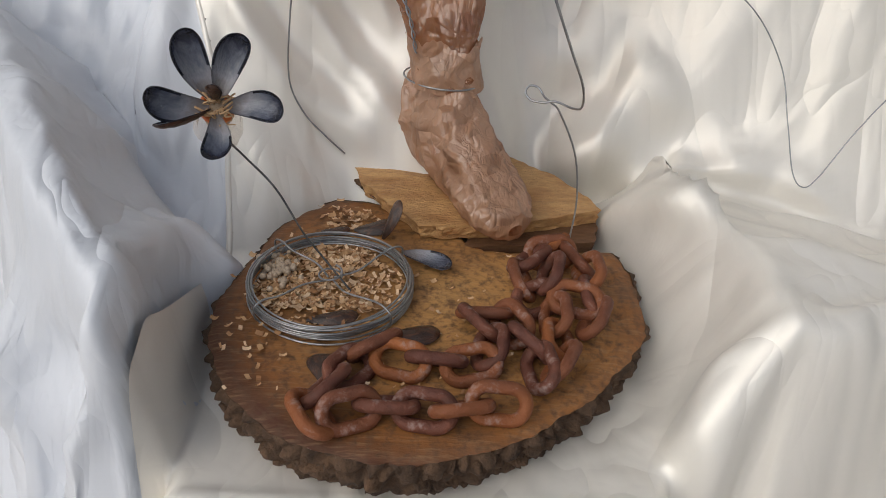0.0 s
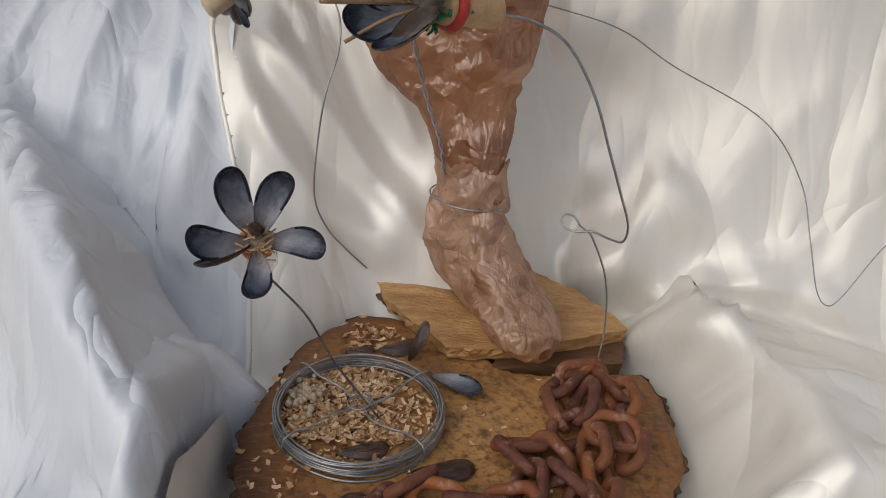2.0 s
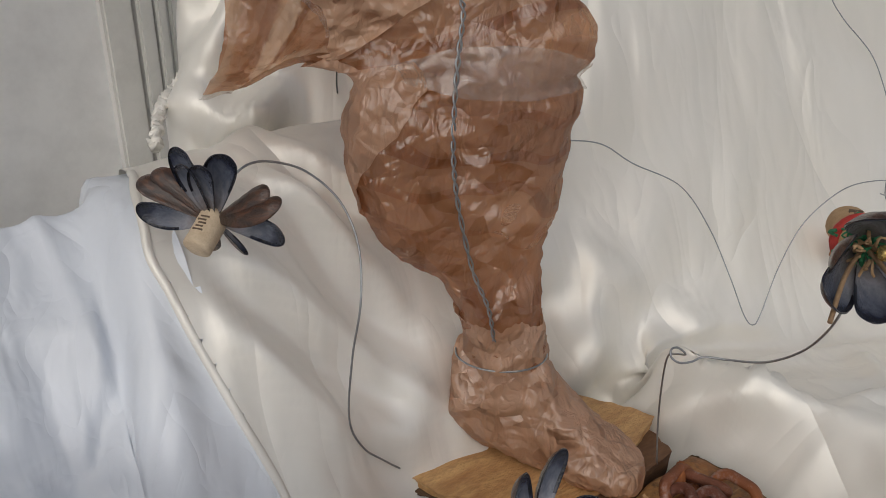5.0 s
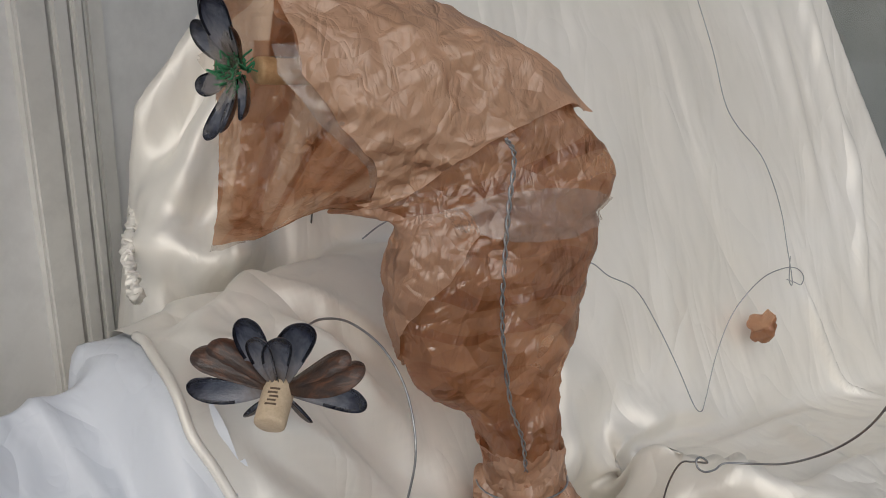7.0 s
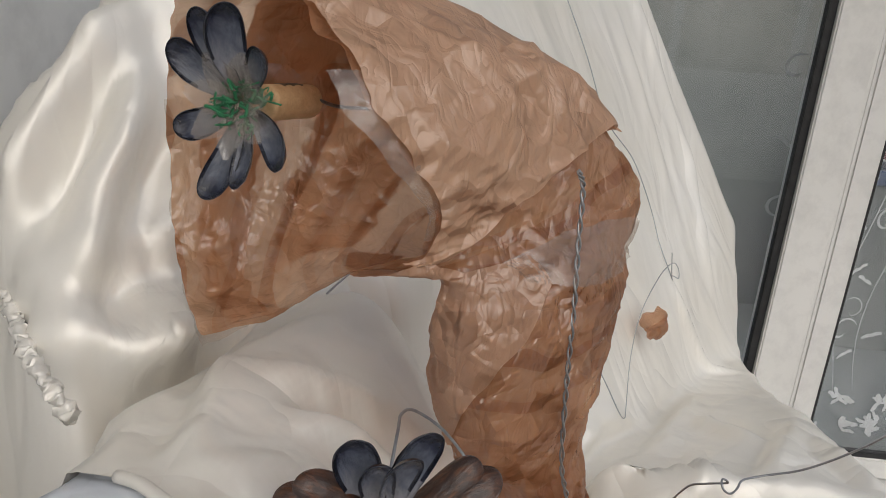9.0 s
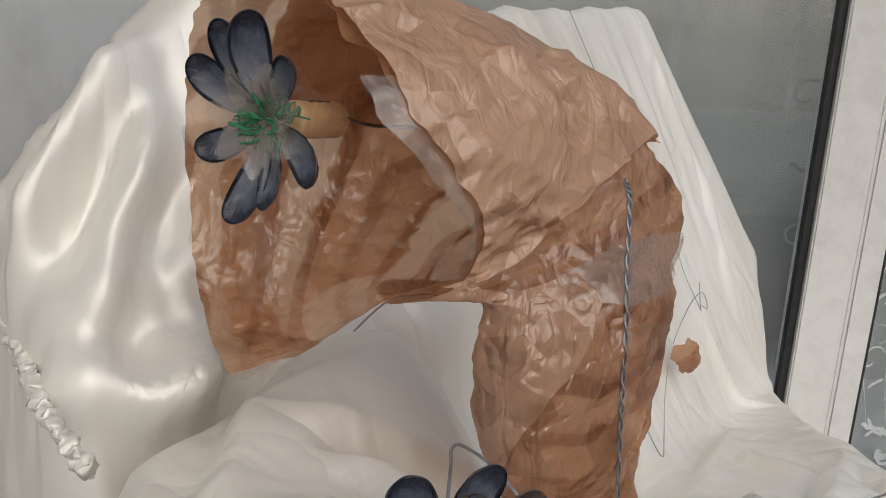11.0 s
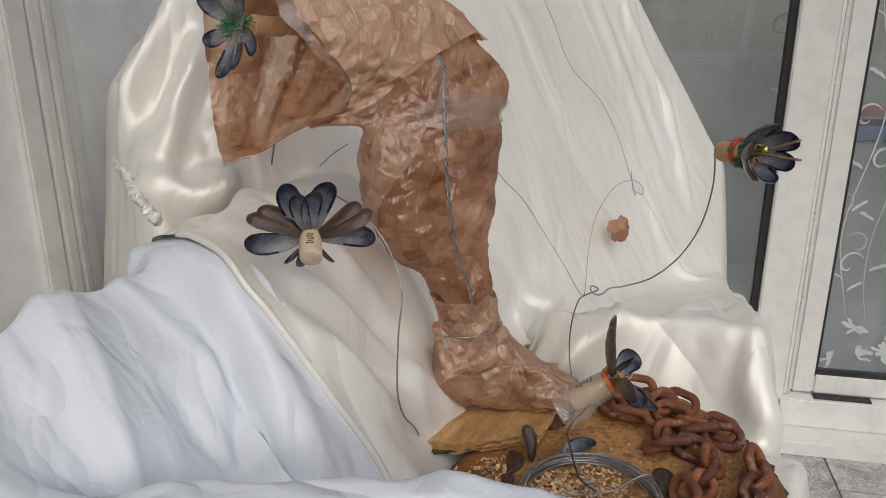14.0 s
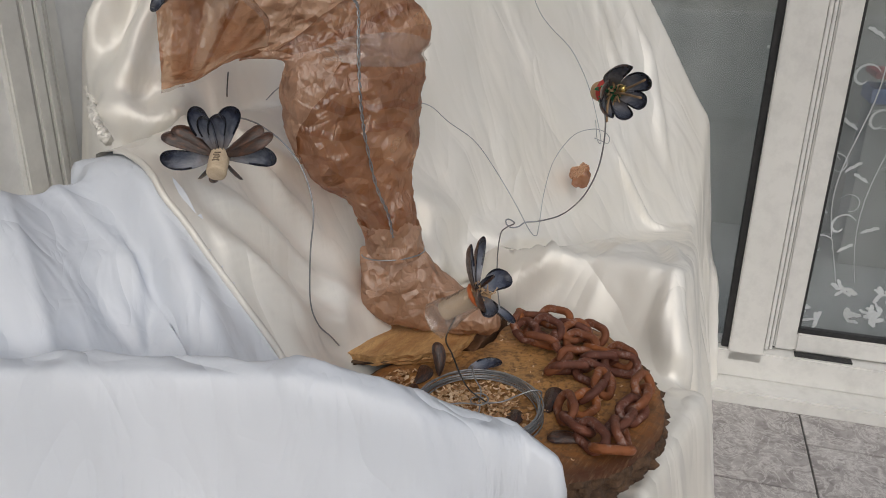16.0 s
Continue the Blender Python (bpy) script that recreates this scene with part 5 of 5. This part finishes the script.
# ---- on the log: chain, wire coil, shells, shavings ----
LINK_L, LINK_W, LINK_D = 0.061, 0.041, 0.0125
mid = []
for k in range(36):
    a = 2 * math.pi * k / 36
    hl, r = (LINK_L - LINK_W) / 2, (LINK_W - LINK_D) / 2
    mid.append((math.copysign(hl, math.cos(a)) + r * math.cos(a), r * math.sin(a), 0))
v, f = tube(mid, LINK_D / 2, 12, closed=True)
link_mesh = bpy.data.meshes.new("link")
link_mesh.from_pydata(v, [], f)
link_mesh.update()
smooth(link_mesh)
link_mesh.materials.append(RUST)
CHAIN = [(-0.005, -0.151), (-0.048, -0.143), (-0.079, -0.153), (-0.106, -0.152), (-0.142, -0.149), (-0.168, -0.161), (-0.198, -0.163), (-0.196, -0.139), (-0.181, -0.119), (-0.167, -0.094), (-0.148, -0.075), (-0.13, -0.092), (-0.105, -0.09), (-0.08, -0.091), (-0.059, -0.093), (-0.043, -0.067), (-0.051, -0.038), (-0.062, -0.022), (-0.039, -0.017), (-0.022, -0.033), (-0.01, -0.055), (-0.0, -0.071), (0.002, -0.092), (0.005, -0.103), (0.022, -0.088), (0.023, -0.05), (0.025, -0.012), (0.047, -0.003), (0.06, -0.027), (0.065, 0.017), (0.061, 0.055), (0.052, 0.08), (0.027, 0.086), (0.003, 0.066), (-0.008, 0.034), (0.006, 0.005), (0.02, 0.028), (0.022, 0.06)]
chain = thing("chain", (-0.07, -0.06, LOG_TOP), "heavy rusted iron chain lying coiled on the log", "chain")
path = spline([(x, y, 0) for x, y in CHAIN], 16)
run, count, rng = 0.0, 0, random.Random(8)
last = path[0]
for i in range(1, len(path) - 1):
    run += (path[i] - last).length
    last = path[i]
    if run >= 0.0325:
        run = 0.0
        d = (path[min(i + 4, len(path) - 1)] - path[max(i - 4, 0)]).normalized()
        yaw = math.degrees(math.atan2(d.y, d.x))
        roll = (38 if count % 2 else -46) + rng.uniform(-12, 12)
        high = 0.0 if count < 20 else 0.004 + 0.008 * (count % 3 == 0)
        ob = new("link", link_mesh)
        ob.parent = chain
        lift = LINK_D / 2 + (LINK_W - LINK_D) / 2 * abs(math.sin(radians(roll))) + high
        ob.matrix_local = pose(path[i].x + 0.07, path[i].y + 0.06, lift, 0, 0, yaw + rng.uniform(-8, 8)) @ pose(0, 0, 0, roll, rng.uniform(-6, 6), 0)
        count += 1
bolt = part("pin", box((-0.016, -0.005, -0.005), (0.016, 0.005, 0.005), 0.002), RUST, chain, "short rusted pin")
bolt.matrix_local = pose(0.105, 0.152, 0.03, 0, -15, 40)

SPOOL = Vector((-0.208, 0.026, LOG_TOP))
coil = thing("wire_coil", SPOOL, "coil of shiny galvanised wire tied with cross wires", "wire coil")
rng = random.Random(2)
for k in range(11):
    r, z, a0 = 0.0835 + rng.uniform(-0.0035, 0.0035), 0.003 + 0.0017 * k, rng.uniform(0, 6)
    pts = [((r + 0.0012 * math.sin(2 * a + a0)) * math.cos(a), (r + 0.0012 * math.sin(3 * a + a0)) * math.sin(a), z + 0.0015 * math.sin(a + a0)) for a in np.linspace(0, 2 * math.pi, 72, endpoint=False)]
    v, f = tube(pts, 0.00115, 6, closed=True)
    mesh_object("turn", v, f, WIRE, coil)
for ang in (38, 140, 222, 318):
    a = radians(ang)
    c, s = math.cos(a), math.sin(a)
    wire_part("cross_wire", [(0.004 * c, 0.004 * s, 0.016), (0.03 * c + 0.006 * s, 0.03 * s - 0.006 * c, 0.018), (0.06 * c, 0.06 * s, 0.022), (0.078 * c, 0.078 * s, 0.0255), (0.0895 * c, 0.0895 * s, 0.0215), (0.0905 * c, 0.0905 * s, 0.010), (0.086 * c, 0.086 * s, 0.0015)], 0.0011, coil)
wire_part("centre_loop", [(0.012 * math.cos(t), 0.012 * math.sin(t), 0.018 + 0.001 * t) for t in np.linspace(0, 7.5, 16)], 0.0011, coil)


def lone_shell(x, y, z, heading, up, length, which, label):
    ob = new("mussel_shell", SHELLS[which])
    ob.matrix_world = basis((x, y, z), heading, up) @ Matrix.Diagonal((length, length, length, 1))
    tagged(ob, label, "shell", "mussel shells on the log")


lone_shell(-0.137, 0.088, 0.7105, (0.9, -0.43, 0.02), (0, 0, 1), 0.060, 0, "half mussel shell lying with its blue hollow upward")
lone_shell(-0.156, -0.050, 0.7015, (0.97, 0.22, 0.02), (0, 0, -1), 0.066, 1, "dark mussel shell lying hollow side down")
lone_shell(-0.184, -0.128, 0.7015, (-0.45, 0.89, 0.03), (0, 0, -1), 0.056, 2, "dark brown mussel shell beside the chain")
lone_shell(-0.226, -0.026, 0.7015, (0.95, 0.2, 0.03), (0, 0, -1), 0.052, 1, "brown mussel shell inside the wire coil")
lone_shell(-0.162, 0.122, 0.7035, (0.32, 0.3, 0.72), (0.7, 0.5, -0.5), 0.050, 3, "brown mussel shell leaning against the board")
lone_shell(-0.197, 0.140, 0.7025, (0.9, 0.2, 0.12), (0, 0.2, -1), 0.045, 2, "brown mussel shell lying at the board's edge")
lone_shell(-0.235, 0.134, 0.7025, (0.8, 0.1, 0.05), (0, 0, -1), 0.034, 0, "small black mussel shell behind the wire coil")

rng, verts, faces = random.Random(12), [], []


def shaving(x, y, size):
    b, a = len(verts), rng.uniform(0, 6.28)
    lift, tilt, curl = LOG_TOP + 0.0025 + rng.uniform(0, 0.004), rng.uniform(-0.6, 0.6), rng.uniform(0.1, 0.6)
    w = size * rng.uniform(0.25, 0.6)
    for i in range(4):
        t = i / 3 - 0.5
        for s in (-0.5, 0.5):
            px, py = t * size, s * w
            pz = curl * size * (4 * t * t - 0.5) * 0.5 + py * tilt
            verts.append((x + px * math.cos(a) - py * math.sin(a), y + px * math.sin(a) + py * math.cos(a), lift + max(pz, -0.002)))
    faces.extend([(b + 2 * i, b + 2 * i + 2, b + 2 * i + 3, b + 2 * i + 1) for i in range(3)])


for _ in range(1500):
    r, a = 0.078 * math.sqrt(rng.random()), rng.uniform(0, 6.28)
    x, y = r * math.cos(a), r * math.sin(a)
    if y < -0.035 and rng.random() < 0.75 or x > 0.03 and rng.random() < 0.6:
        continue
    shaving(SPOOL.x + x, SPOOL.y + y, rng.uniform(0.004, 0.011))
for _ in range(90):
    shaving(rng.gauss(-0.262, 0.022), rng.gauss(-0.02, 0.055), rng.uniform(0.004, 0.009))
for _ in range(70):
    shaving(rng.gauss(-0.208, 0.018), rng.gauss(0.165, 0.014), rng.uniform(0.005, 0.011))
for _ in range(80):
    shaving(rng.uniform(-0.16, 0.02), rng.uniform(-0.12, 0.11), rng.uniform(0.003, 0.007))
tagged(mesh_object("wood_shavings", verts, faces, SHAVING, shade=False), "pale curled wood shavings strewn over the log", "shavings", "", "stuff")
verts, faces = [], []
bm = bmesh.new()
bmesh.ops.create_icosphere(bm, subdivisions=2, radius=1)
ball_v, ball_f = [v.co.copy() for v in bm.verts], [tuple(v.index for v in q.verts) for q in bm.faces]
bm.free()
for _ in range(70):
    r = rng.uniform(0.0026, 0.0040)
    c = Vector((rng.gauss(-0.268, 0.010), rng.gauss(0.052, 0.014), LOG_TOP + 0.004 + rng.uniform(0, 0.006)))
    b = len(verts)
    verts += [c + q * r for q in ball_v]
    faces += [tuple(i + b for i in q) for q in ball_f]
tagged(mesh_object("cream_beads", verts, faces, BEAD), "heap of small cream beads inside the coil", "beads", "", "stuff")

# ---- floor tiles, laid in running bond ----
tile_floor = thing("tile_floor", ROOM, "grey veined stone tiles laid in running bond", "tiles", kind="structure")
TL, TW, GAP = 0.435, 0.327, 0.005
bm = box((GAP / 2, GAP / 2, -0.008), (TL - GAP / 2, TW - GAP / 2, 0.0), 0.0015)
tile_mesh = bpy.data.meshes.new("tile")
bm.to_mesh(tile_mesh)
bm.free()
tile_mesh.materials.append(TILE)
for row in range(-9, 4):
    for col in range(-1, 9):
        x0 = -0.255 - col * TL - (0 if row % 2 else TL / 2) + (TL if row % 2 == 0 else TL)
        y0 = -0.224 + row * TW
        if x0 < -4.1 or x0 > 0.3 or y0 + TW > 1.3:
            continue
        ob = new("tile", tile_mesh)
        ob.parent = tile_floor
        ob.location = (x0 - TL, y0, 0)
